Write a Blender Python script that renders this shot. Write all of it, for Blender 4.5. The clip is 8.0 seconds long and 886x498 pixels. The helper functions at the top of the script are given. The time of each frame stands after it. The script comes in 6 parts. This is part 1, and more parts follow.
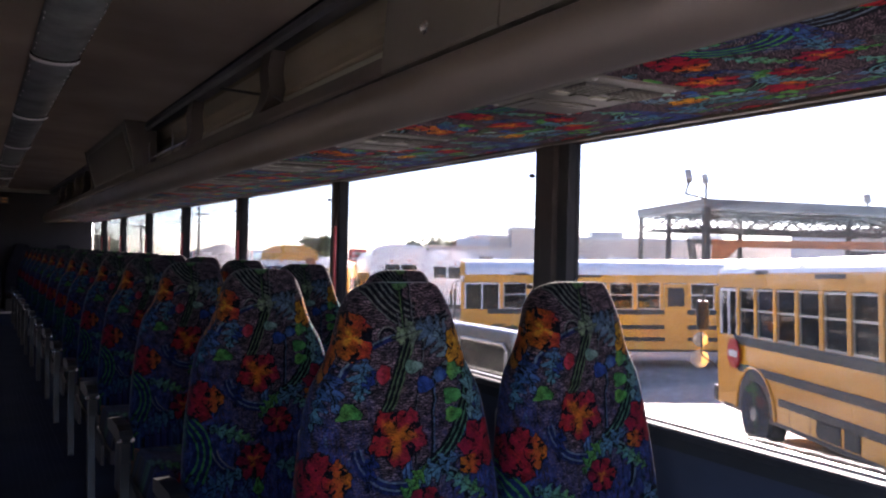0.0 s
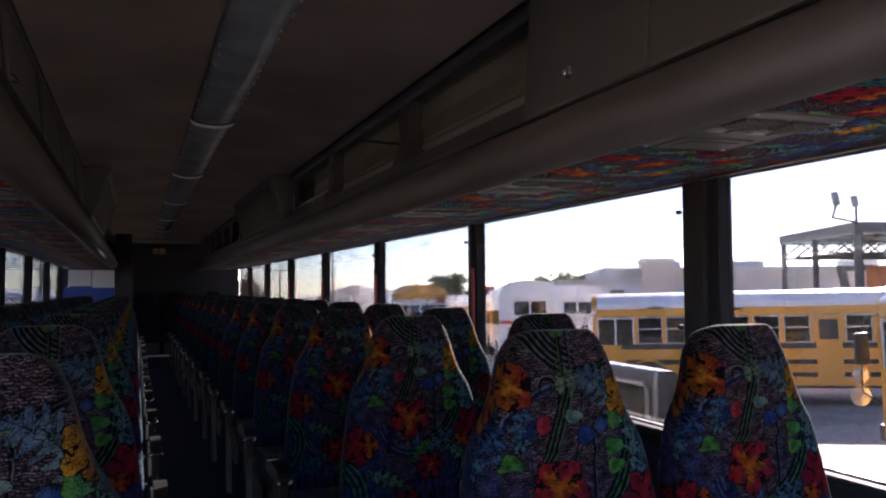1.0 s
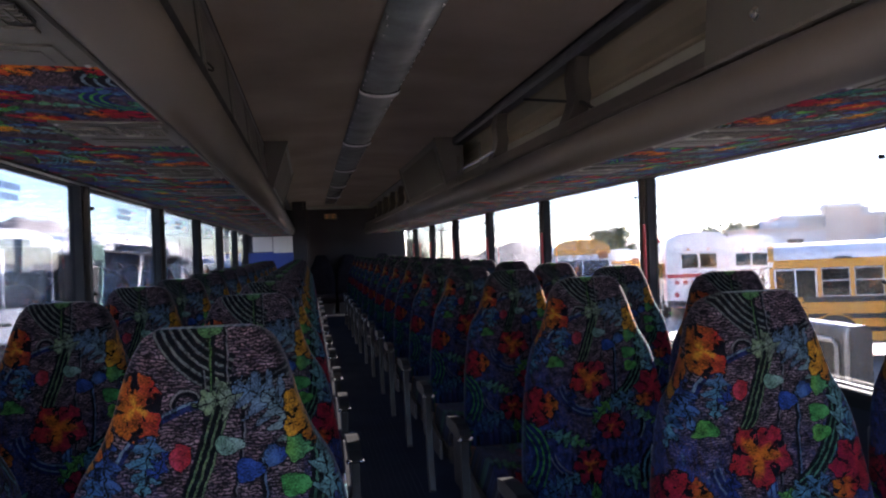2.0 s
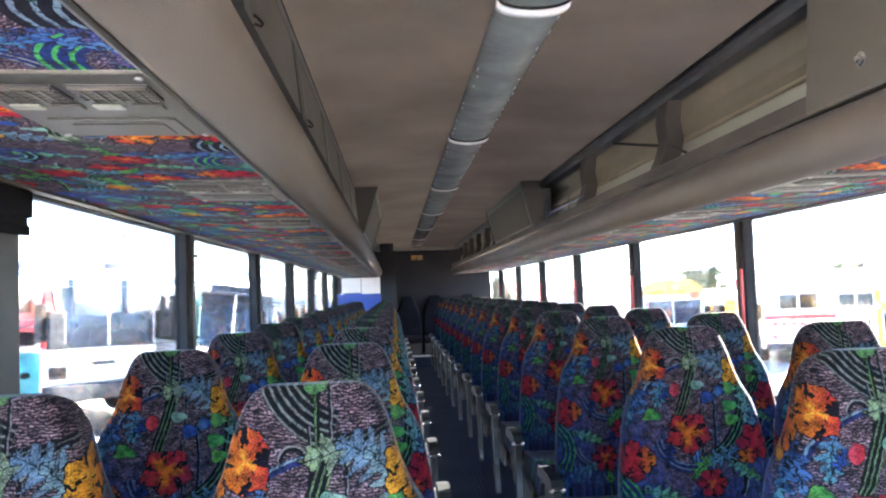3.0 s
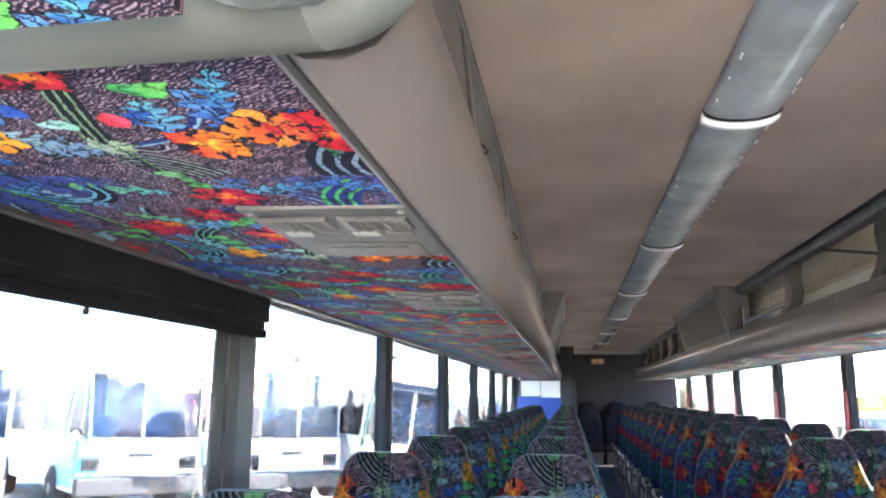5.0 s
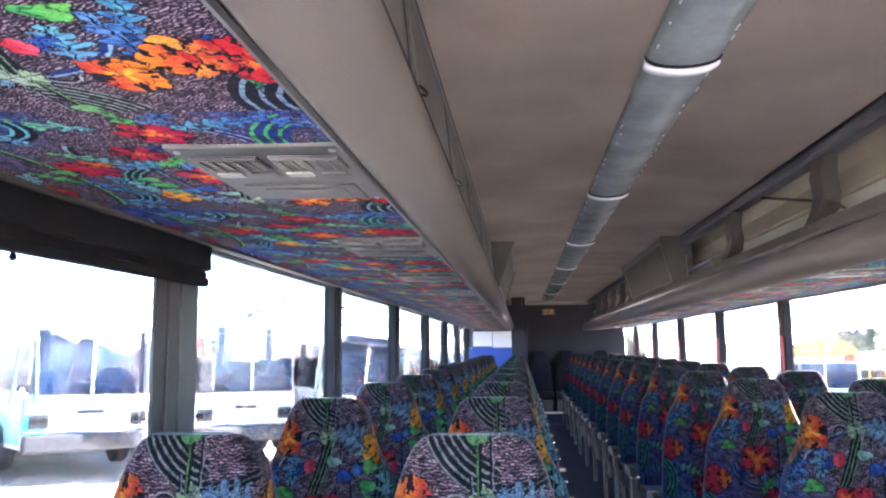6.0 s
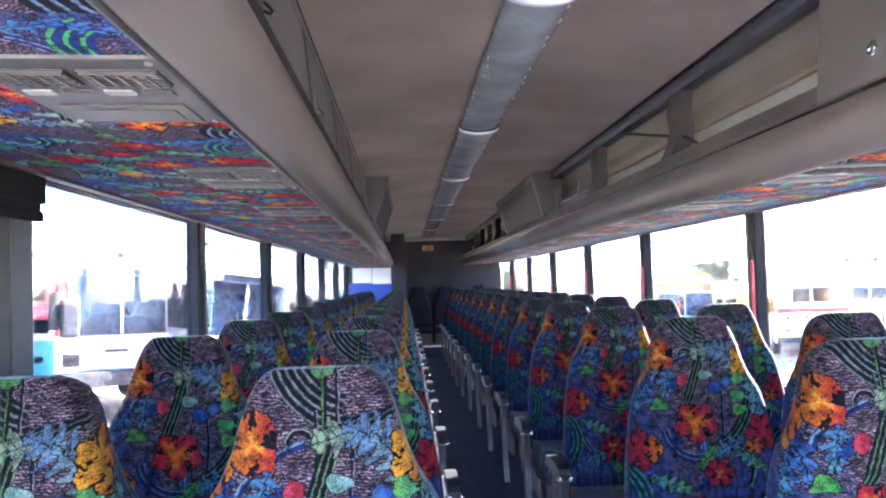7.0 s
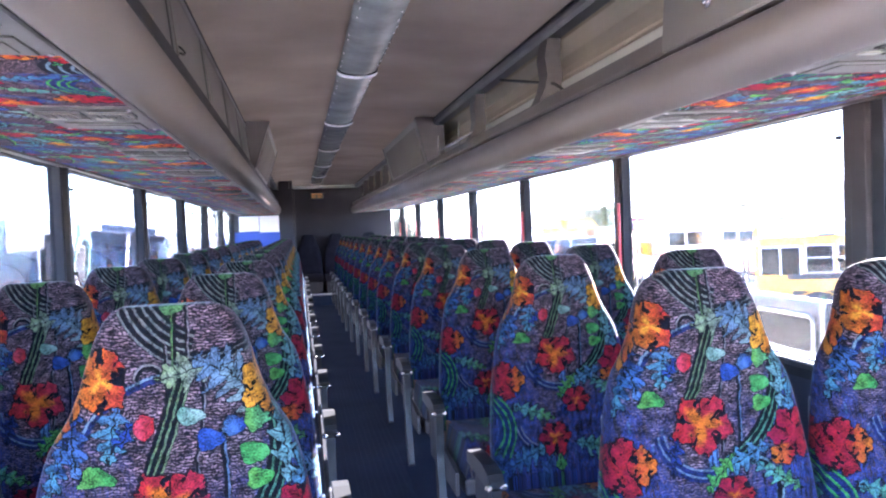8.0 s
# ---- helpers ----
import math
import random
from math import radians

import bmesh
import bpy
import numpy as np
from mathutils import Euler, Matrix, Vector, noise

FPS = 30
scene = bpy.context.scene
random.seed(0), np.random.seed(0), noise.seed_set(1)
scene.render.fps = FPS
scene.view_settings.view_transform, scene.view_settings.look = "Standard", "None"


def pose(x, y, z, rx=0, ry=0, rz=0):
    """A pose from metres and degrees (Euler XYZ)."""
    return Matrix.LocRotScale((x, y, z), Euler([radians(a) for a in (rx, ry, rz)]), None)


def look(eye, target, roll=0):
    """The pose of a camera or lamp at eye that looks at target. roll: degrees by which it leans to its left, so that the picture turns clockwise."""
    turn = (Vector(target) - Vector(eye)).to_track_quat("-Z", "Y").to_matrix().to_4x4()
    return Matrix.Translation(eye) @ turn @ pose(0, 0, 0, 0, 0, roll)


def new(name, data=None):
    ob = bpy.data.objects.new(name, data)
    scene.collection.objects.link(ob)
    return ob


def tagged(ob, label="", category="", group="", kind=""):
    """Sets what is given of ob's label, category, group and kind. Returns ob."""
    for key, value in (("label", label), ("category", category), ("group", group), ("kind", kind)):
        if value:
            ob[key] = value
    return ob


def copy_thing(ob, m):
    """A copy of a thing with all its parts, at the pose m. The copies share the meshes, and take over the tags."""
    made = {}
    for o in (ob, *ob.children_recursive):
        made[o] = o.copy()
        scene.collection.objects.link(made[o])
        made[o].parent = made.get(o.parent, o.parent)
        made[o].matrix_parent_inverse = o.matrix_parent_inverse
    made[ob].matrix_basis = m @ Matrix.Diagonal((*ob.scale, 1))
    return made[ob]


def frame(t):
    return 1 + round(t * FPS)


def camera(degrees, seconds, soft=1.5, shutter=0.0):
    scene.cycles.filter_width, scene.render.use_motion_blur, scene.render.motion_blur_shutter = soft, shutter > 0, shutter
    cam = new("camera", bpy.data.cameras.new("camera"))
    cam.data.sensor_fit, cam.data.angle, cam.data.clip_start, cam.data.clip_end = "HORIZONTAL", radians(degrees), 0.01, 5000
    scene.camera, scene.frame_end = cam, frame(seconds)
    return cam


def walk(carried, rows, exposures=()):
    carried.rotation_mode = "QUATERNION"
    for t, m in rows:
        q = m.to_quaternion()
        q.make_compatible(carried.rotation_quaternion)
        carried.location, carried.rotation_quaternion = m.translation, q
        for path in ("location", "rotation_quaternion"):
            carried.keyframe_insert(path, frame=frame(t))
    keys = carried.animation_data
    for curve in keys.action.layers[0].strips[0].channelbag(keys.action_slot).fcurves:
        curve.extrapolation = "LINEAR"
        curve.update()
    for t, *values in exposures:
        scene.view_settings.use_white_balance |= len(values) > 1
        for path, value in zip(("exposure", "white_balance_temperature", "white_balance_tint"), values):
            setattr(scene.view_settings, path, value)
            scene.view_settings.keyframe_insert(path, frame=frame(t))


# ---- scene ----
cam = camera(60.5, 8.0, soft=2.2)
ROWS = [
    (0.0, -0.2696, 0.0000, 1.1690, 90.264, -1.306, -31.569),
    (0.5, -0.2982, 0.0090, 1.1870, 92.536, -0.360, -25.390),
    (1.0, -0.3169, 0.0225, 1.1913, 92.915, 0.277, -22.005),
    (1.5, -0.3374, 0.0304, 1.1953, 91.628, 1.090, -17.739),
    (2.0, -0.3585, 0.0301, 1.2080, 89.888, 2.009, -10.017),
    (2.2, -0.3600, 0.0279, 1.2164, 90.421, 2.420, -7.900),
    (3.3, -0.3920, 0.0170, 1.2410, 94.912, 1.350, -1.881),
    (3.5, -0.4007, 0.0135, 1.2440, 96.498, 0.896, -0.191),
    (4.0, -0.4252, -0.0067, 1.2482, 98.012, 0.485, 4.286),
    (4.5, -0.4451, -0.0299, 1.2536, 99.773, -0.077, 8.146),
    (4.7, -0.4520, -0.0350, 1.2580, 100.975, -0.380, 9.421),
    (5.8, -0.4370, -0.0290, 1.2460, 98.381, 0.430, 7.143),
    (6.0, -0.4266, -0.0266, 1.2397, 97.306, 0.545, 5.934),
    (6.5, -0.3987, -0.0022, 1.2348, 95.159, 1.289, 1.871),
    (7.0, -0.3737, 0.0126, 1.2291, 92.421, 1.617, -2.818),
    (7.5, -0.3528, -0.0009, 1.2231, 90.669, 1.701, -6.248),
    (8.0, -0.3103, -0.0370, 1.2091, 88.255, 2.202, -10.764),
]
EXPOSURE = [(0.0, 5.17, 7000, 34), (0.4, 4.57, 7000, 34), (1.6, 4.52, 7000, 34), (2.0, 5.52, 6750, 29), (2.2, 5.87, 6600, 25), (3.3, 7.93, 6700, 16), (4.7, 7.93, 6600, 14), (6.0, 7.77, 6300, 24), (7.2, 7.86, 6050, 29), (8.0, 8.06, 6000, 31)]
walk(cam, [(t, pose(x, y, z, rx, ry, rz)) for t, x, y, z, rx, ry, rz in ROWS], EXPOSURE)

# ---- daylight ----
SUN_ELEVATION, SUN_BEARING = 22.8, 36.0      # degrees; bearing from +x towards +y
world = bpy.data.worlds.new("sky")
scene.world = world
world.use_nodes = True
sky = world.node_tree.nodes.new("ShaderNodeTexSky")
sky.sky_type, sky.sun_disc = "NISHITA", False
sky.sun_elevation, sky.sun_rotation = radians(SUN_ELEVATION), radians(90 - SUN_BEARING)
sky.air_density, sky.dust_density, sky.ozone_density, sky.altitude = 0.75, 0.2, 3.0, 600
back = world.node_tree.nodes["Background"]
world.node_tree.links.new(sky.outputs[0], back.inputs[0])
back.inputs[1].default_value = 0.05
sun_data = bpy.data.lights.new("sun", "SUN")
sun_data.energy, sun_data.angle, sun_data.color = 5.0, radians(0.5), (1.0, 0.95, 0.87)
sun = new("sun", sun_data)
far_sun = Vector((math.cos(radians(SUN_BEARING)) * math.cos(radians(SUN_ELEVATION)),
                  math.sin(radians(SUN_BEARING)) * math.cos(radians(SUN_ELEVATION)), math.sin(radians(SUN_ELEVATION))))
sun.matrix_world = look(far_sun * 60, (0, 0, 0))

# ---- plan of the coach, in metres ----
HALF = 1.275            # glass to centre line
SILL, HEAD = 0.74, 1.52  # window opening
PITCH = 0.82            # seat rows
POST = 1.634            # window posts
ROW_R, ROW_L = 1.252, 1.09
POST_R, POST_L = 1.915, 1.746
REAR, FRONT = 13.04, -2.3
CEIL = 1.975
LOT = -1.35             # lot level beside the coach
SLOPE = 0.0367          # fall of the lot towards +y


def ease(v, a, b):
    f = min(1.0, max(0.0, (v - a) / (b - a)))
    return f * f * (3 - 2 * f)


def lot(x, y):
    """Height of the lot: it falls towards +y rises a little beyond the coach's door side, and swells under the old buses."""
    rise = 0.5 * ease(x, 2, 8) * (1 - ease(x, 18, 24)) * ease(y, 18, 25) * (1 - ease(y, 33, 42))
    return LOT - SLOPE * y + 0.11 * min(max(0.0, -x), 6.0) + rise


# ---- materials ----
def shade(name):
    m = bpy.data.materials.new(name)
    m.use_nodes = True
    return m, m.node_tree.nodes, m.node_tree.links, m.node_tree.nodes["Principled BSDF"]


def mat(name, base, rough=0.6, metal=0.0, vary=0.15, size=6.0, grain=120.0, bump=0.0, tone=None, coat=0.0, spread=0.5, spec=0.5):
    """A surface of one base colour with broad stains and fine grain; size and grain are noise scales per metre."""
    m, nodes, links, bsdf = shade(name)
    tc = nodes.new("ShaderNodeTexCoord")
    broad, fine = nodes.new("ShaderNodeTexNoise"), nodes.new("ShaderNodeTexNoise")
    broad.inputs["Scale"].default_value, fine.inputs["Scale"].default_value = size, grain
    broad.inputs["Detail"].default_value, fine.inputs["Detail"].default_value = 5, 2
    mix = nodes.new("ShaderNodeMixRGB")
    tone = tone or tuple(c * (1 - 2.2 * vary) for c in base)
    mix.inputs[1].default_value, mix.inputs[2].default_value = (*base, 1), (*tone, 1)
    ramp = nodes.new("ShaderNodeMapRange")
    ramp.inputs[1].default_value, ramp.inputs[2].default_value = 0.5 - spread / 2, 0.5 + spread / 2
    add = nodes.new("ShaderNodeMath")
    add.operation = "MULTIPLY_ADD"
    add.inputs[1].default_value, add.inputs[2].default_value = 0.3, -0.15
    total = nodes.new("ShaderNodeMath")
    links.new(tc.outputs["Object"], broad.inputs["Vector"])
    links.new(tc.outputs["Object"], fine.inputs["Vector"])
    links.new(broad.outputs[0], ramp.inputs[0])
    links.new(fine.outputs[0], add.inputs[0])
    links.new(ramp.outputs[0], total.inputs[0])
    links.new(add.outputs[0], total.inputs[1])
    total.use_clamp = True
    links.new(total.outputs[0], mix.inputs[0])
    links.new(mix.outputs[0], bsdf.inputs["Base Color"])
    rr = nodes.new("ShaderNodeMapRange")
    rr.inputs[3].default_value, rr.inputs[4].default_value = max(0.03, rough - 0.08), min(1, rough + 0.1)
    links.new(broad.outputs[0], rr.inputs[0])
    links.new(rr.outputs[0], bsdf.inputs["Roughness"])
    bsdf.inputs["Metallic"].default_value = metal
    bsdf.inputs["Coat Weight"].default_value = coat
    bsdf.inputs["Specular IOR Level"].default_value = spec
    if bump:
        b = nodes.new("ShaderNodeBump")
        b.inputs["Strength"].default_value, b.inputs["Distance"].default_value = bump, 0.004
        links.new(fine.outputs[0], b.inputs["Height"])
        links.new(b.outputs[0], bsdf.inputs["Normal"])
    return m


def math_node(nodes, links, op, a, b=None, c=None):
    n = nodes.new("ShaderNodeMath")
    n.operation = op
    for i, value in enumerate((a, b, c)):
        if value is None:
            continue
        if isinstance(value, (int, float)):
            n.inputs[i].default_value = value
        else:
            links.new(value, n.inputs[i])
    return n.outputs[0]


def glass(name, tint=(0.86, 0.9, 0.9), gloss=0.03, rough=0.02, dirt=0.02):
    """A thin pane: clear, a little tinted and dusty, with a faint mirror of the surroundings."""
    m, nodes, links, bsdf = shade(name)
    nodes.remove(bsdf)
    clear, shiny, dust = nodes.new("ShaderNodeBsdfTransparent"), nodes.new("ShaderNodeBsdfGlossy"), nodes.new("ShaderNodeBsdfDiffuse")
    clear.inputs[0].default_value = (*tint, 1)
    shiny.inputs["Roughness"].default_value = rough
    dust.inputs[0].default_value = (0.6, 0.58, 0.54, 1)
    graze, one, two = nodes.new("ShaderNodeLayerWeight"), nodes.new("ShaderNodeMixShader"), nodes.new("ShaderNodeMixShader")
    graze.inputs[0].default_value = 0.5
    steep = math_node(nodes, links, "POWER", graze.outputs["Facing"], 4.0)
    links.new(math_node(nodes, links, "MULTIPLY_ADD", steep, gloss * 6, gloss * 0.5), one.inputs[0])
    links.new(clear.outputs[0], one.inputs[1])
    links.new(shiny.outputs[0], one.inputs[2])
    tc, noise_tex = nodes.new("ShaderNodeTexCoord"), nodes.new("ShaderNodeTexNoise")
    noise_tex.inputs["Scale"].default_value = 3.0
    noise_tex.inputs["Detail"].default_value = 6
    spread = nodes.new("ShaderNodeMapRange")
    spread.inputs[1].default_value, spread.inputs[2].default_value, spread.inputs[4].default_value = 0.35, 0.75, 2 * dirt
    links.new(tc.outputs["Object"], noise_tex.inputs["Vector"])
    links.new(noise_tex.outputs[0], spread.inputs[0])
    links.new(spread.outputs[0], two.inputs[0])
    links.new(one.outputs[0], two.inputs[1])
    links.new(dust.outputs[0], two.inputs[2])
    links.new(two.outputs[0], nodes["Material Output"].inputs[0])
    return m


# -- the printed upholstery: a repeat of flowers, leaves, stems and rings over a woven ground --
TILE_V, TILE_U = 0.615, 0.60


def group(name, floats, colours):
    g = bpy.data.node_groups.new(name, "ShaderNodeTree")
    for f in floats:
        g.interface.new_socket(f, in_out="INPUT", socket_type="NodeSocketFloat")
    for c in colours:
        g.interface.new_socket(c, in_out="INPUT", socket_type="NodeSocketColor")
    g.interface.new_socket("Color", in_out="OUTPUT", socket_type="NodeSocketColor")
    return g, g.nodes.new("NodeGroupInput"), g.nodes.new("NodeGroupOutput")


def mix_in(nodes, links, mask, under, over):
    n = nodes.new("ShaderNodeMixRGB")
    links.new(mask, n.inputs[0])
    for i, value in ((1, under), (2, over)):
        if isinstance(value, tuple):
            n.inputs[i].default_value = (*value, 1)
        else:
            links.new(value, n.inputs[i])
    return n.outputs[0]


def motif_group():
    """A lobed patch, shaded from one colour to another towards a core, dark-edged, with dark veins."""
    g, gi, go = group("motif", ("U", "V", "Rag", "CX", "CY", "R", "Stretch", "Lobes", "Depth", "Vein", "Turn", "Heart"), ("Under", "C1", "C2", "Core"))
    n, k, s = g.nodes, g.links, gi.outputs

    def mm(op, a, b=None, c=None):
        return math_node(n, k, op, a, b, c)

    def clamped(value):
        cl = n.new("ShaderNodeClamp")
        k.new(value, cl.inputs[0])
        return cl.outputs[0]
    dx, dy = mm("SUBTRACT", s["U"], s["CX"]), mm("MULTIPLY", mm("SUBTRACT", s["V"], s["CY"]), s["Stretch"])
    r = mm("SQRT", mm("ADD", mm("MULTIPLY", dx, dx), mm("MULTIPLY", dy, dy)))
    th = mm("ADD", mm("ARCTAN2", dy, dx), s["Turn"])
    lobe = mm("MULTIPLY_ADD", mm("COSINE", mm("MULTIPLY", th, s["Lobes"])), s["Depth"], 1.0)
    q = mm("ADD", mm("DIVIDE", r, mm("MULTIPLY", lobe, s["R"])), mm("MULTIPLY", s["Rag"], 0.7))
    rim, fill = mm("LESS_THAN", q, 1.06), mm("LESS_THAN", q, 1.0)
    swirl = mm("ADD", mm("MULTIPLY", th, 9.0), mm("MULTIPLY", s["Rag"], 9.0))
    notch = mm("COSINE", mm("ADD", mm("MULTIPLY", th, s["Lobes"]), mm("MULTIPLY_ADD", s["Rag"], 7.0, mm("MULTIPLY", mm("SUBTRACT", q, 1.0), 1.6))))
    vein = mm("MULTIPLY", mm("LESS_THAN", notch, mm("SUBTRACT", mm("MULTIPLY", s["Vein"], mm("MULTIPLY_ADD", q, 0.9, 0.3)), 1.0)), mm("GREATER_THAN", q, 0.42))
    dab = mm("MULTIPLY", mm("GREATER_THAN", mm("ADD", s["Rag"], mm("MULTIPLY", mm("SINE", swirl), 0.05)), 0.15), mm("GREATER_THAN", s["Vein"], 0.0))
    fill = mm("MULTIPLY", fill, mm("SUBTRACT", 1.0, mm("MAXIMUM", vein, dab)))
    grad = clamped(mm("ADD", mm("MULTIPLY_ADD", mm("DIVIDE", dx, s["R"]), 0.55, 0.5), mm("MULTIPLY", s["Rag"], 1.4)))
    heart = clamped(mm("MULTIPLY", mm("ADD", mm("SUBTRACT", s["Heart"], q), mm("MULTIPLY_ADD", mm("SINE", mm("MULTIPLY", swirl, 0.33)), 0.22, mm("MULTIPLY", s["Rag"], 1.6))), 3.0))
    petal = mix_in(n, k, heart, mix_in(n, k, grad, s["C1"], s["C2"]), s["Core"])
    k.new(mix_in(n, k, fill, mix_in(n, k, rim, s["Under"], (0.012, 0.012, 0.018)), petal), go.inputs[0])
    return g


def ring_group():
    """An arc of parallel stripes about a centre."""
    g, gi, go = group("ring", ("U", "V", "Rag", "CX", "CY", "R", "Half", "Stripes", "Toward", "Spread"), ("Under", "C1", "C2"))
    n, k, s = g.nodes, g.links, gi.outputs

    def mm(op, a, b=None, c=None):
        return math_node(n, k, op, a, b, c)
    dx, dy = mm("SUBTRACT", s["U"], s["CX"]), mm("SUBTRACT", s["V"], s["CY"])
    r = mm("ADD", mm("SQRT", mm("ADD", mm("MULTIPLY", dx, dx), mm("MULTIPLY", dy, dy))), mm("MULTIPLY", s["Rag"], 0.006))
    off = mm("DIVIDE", mm("SUBTRACT", r, s["R"]), s["Half"])
    near = mm("LESS_THAN", mm("ABSOLUTE", off), 1.0)
    aim = mm("GREATER_THAN", mm("COSINE", mm("SUBTRACT", mm("ARCTAN2", dy, dx), s["Toward"])), s["Spread"])
    mask = mm("MULTIPLY", near, aim)
    stripe = mm("GREATER_THAN", mm("SINE", mm("MULTIPLY", mm("MULTIPLY", off, s["Stripes"]), math.pi)), 0.55)
    k.new(mix_in(n, k, mask, s["Under"], mix_in(n, k, stripe, s["C2"], s["C1"])), go.inputs[0])
    return g


def leaf_group():
    """A feathered leaf along an axis, dark-edged, shaded from stalk to tip."""
    g, gi, go = group("leaf", ("U", "V", "Rag", "CX", "CY", "Long", "Wide", "Turn", "Teeth"), ("Under", "C1", "C2"))
    n, k, s = g.nodes, g.links, gi.outputs

    def mm(op, a, b=None, c=None):
        return math_node(n, k, op, a, b, c)
    dx, dy = mm("SUBTRACT", s["U"], s["CX"]), mm("SUBTRACT", s["V"], s["CY"])
    ct, st = mm("COSINE", s["Turn"]), mm("SINE", s["Turn"])
    along = mm("ADD", mm("MULTIPLY", dx, ct), mm("MULTIPLY", dy, st))
    across = mm("ABSOLUTE", mm("ADD", mm("SUBTRACT", mm("MULTIPLY", dy, ct), mm("MULTIPLY", dx, st)), mm("MULTIPLY", s["Rag"], 0.02)))
    f = mm("DIVIDE", along, s["Long"])
    belly = mm("SUBTRACT", 1.0, mm("MULTIPLY", f, f))
    tooth = mm("SINE", mm("ADD", mm("MULTIPLY", f, mm("MULTIPLY", s["Teeth"], 3.6)), mm("ADD", mm("MULTIPLY", across, 120.0), mm("MULTIPLY", s["Rag"], 5.0))))
    width = mm("MULTIPLY", mm("MULTIPLY", belly, s["Wide"]), mm("MULTIPLY_ADD", tooth, 0.36, 0.58))
    fill = mm("LESS_THAN", across, width)
    rim = mm("LESS_THAN", across, mm("ADD", mm("MULTIPLY", width, 1.08), 0.0018))
    rim = mm("MULTIPLY", rim, mm("GREATER_THAN", belly, 0.0))
    rib = mm("LESS_THAN", across, 0.0011)
    vein = mm("GREATER_THAN", mm("SINE", mm("ADD", mm("MULTIPLY", f, mm("MULTIPLY", s["Teeth"], 7.2)), mm("MULTIPLY", across, 300.0))), 0.95)
    fill = mm("MULTIPLY", fill, mm("SUBTRACT", 1.0, mm("MAXIMUM", rib, vein)))
    cl = n.new("ShaderNodeClamp")
    k.new(mm("ADD", mm("MULTIPLY_ADD", f, 0.5, 0.5), mm("MULTIPLY", s["Rag"], 1.6)), cl.inputs[0])
    patch = mix_in(n, k, cl.outputs[0], s["C1"], s["C2"])
    k.new(mix_in(n, k, fill, mix_in(n, k, rim, s["Under"], (0.012, 0.012, 0.018)), patch), go.inputs[0])
    return g


RED, CRIMSON, ORANGE, YELLOW = (0.44, 0.02, 0.026), (0.33, 0.012, 0.045), (0.60, 0.12, 0.018), (0.82, 0.38, 0.04)
GREEN, LIME, TEAL = (0.05, 0.33, 0.08), (0.14, 0.45, 0.09), (0.10, 0.34, 0.38)
BLUE, SKYBLUE, NAVY, INK = (0.022, 0.075, 0.31), (0.09, 0.22, 0.42), (0.015, 0.03, 0.13), (0.012, 0.012, 0.018)
PINK, PALE = (0.65, 0.07, 0.11), (0.24, 0.24, 0.25)


PRINT = motif_group(), ring_group(), leaf_group()


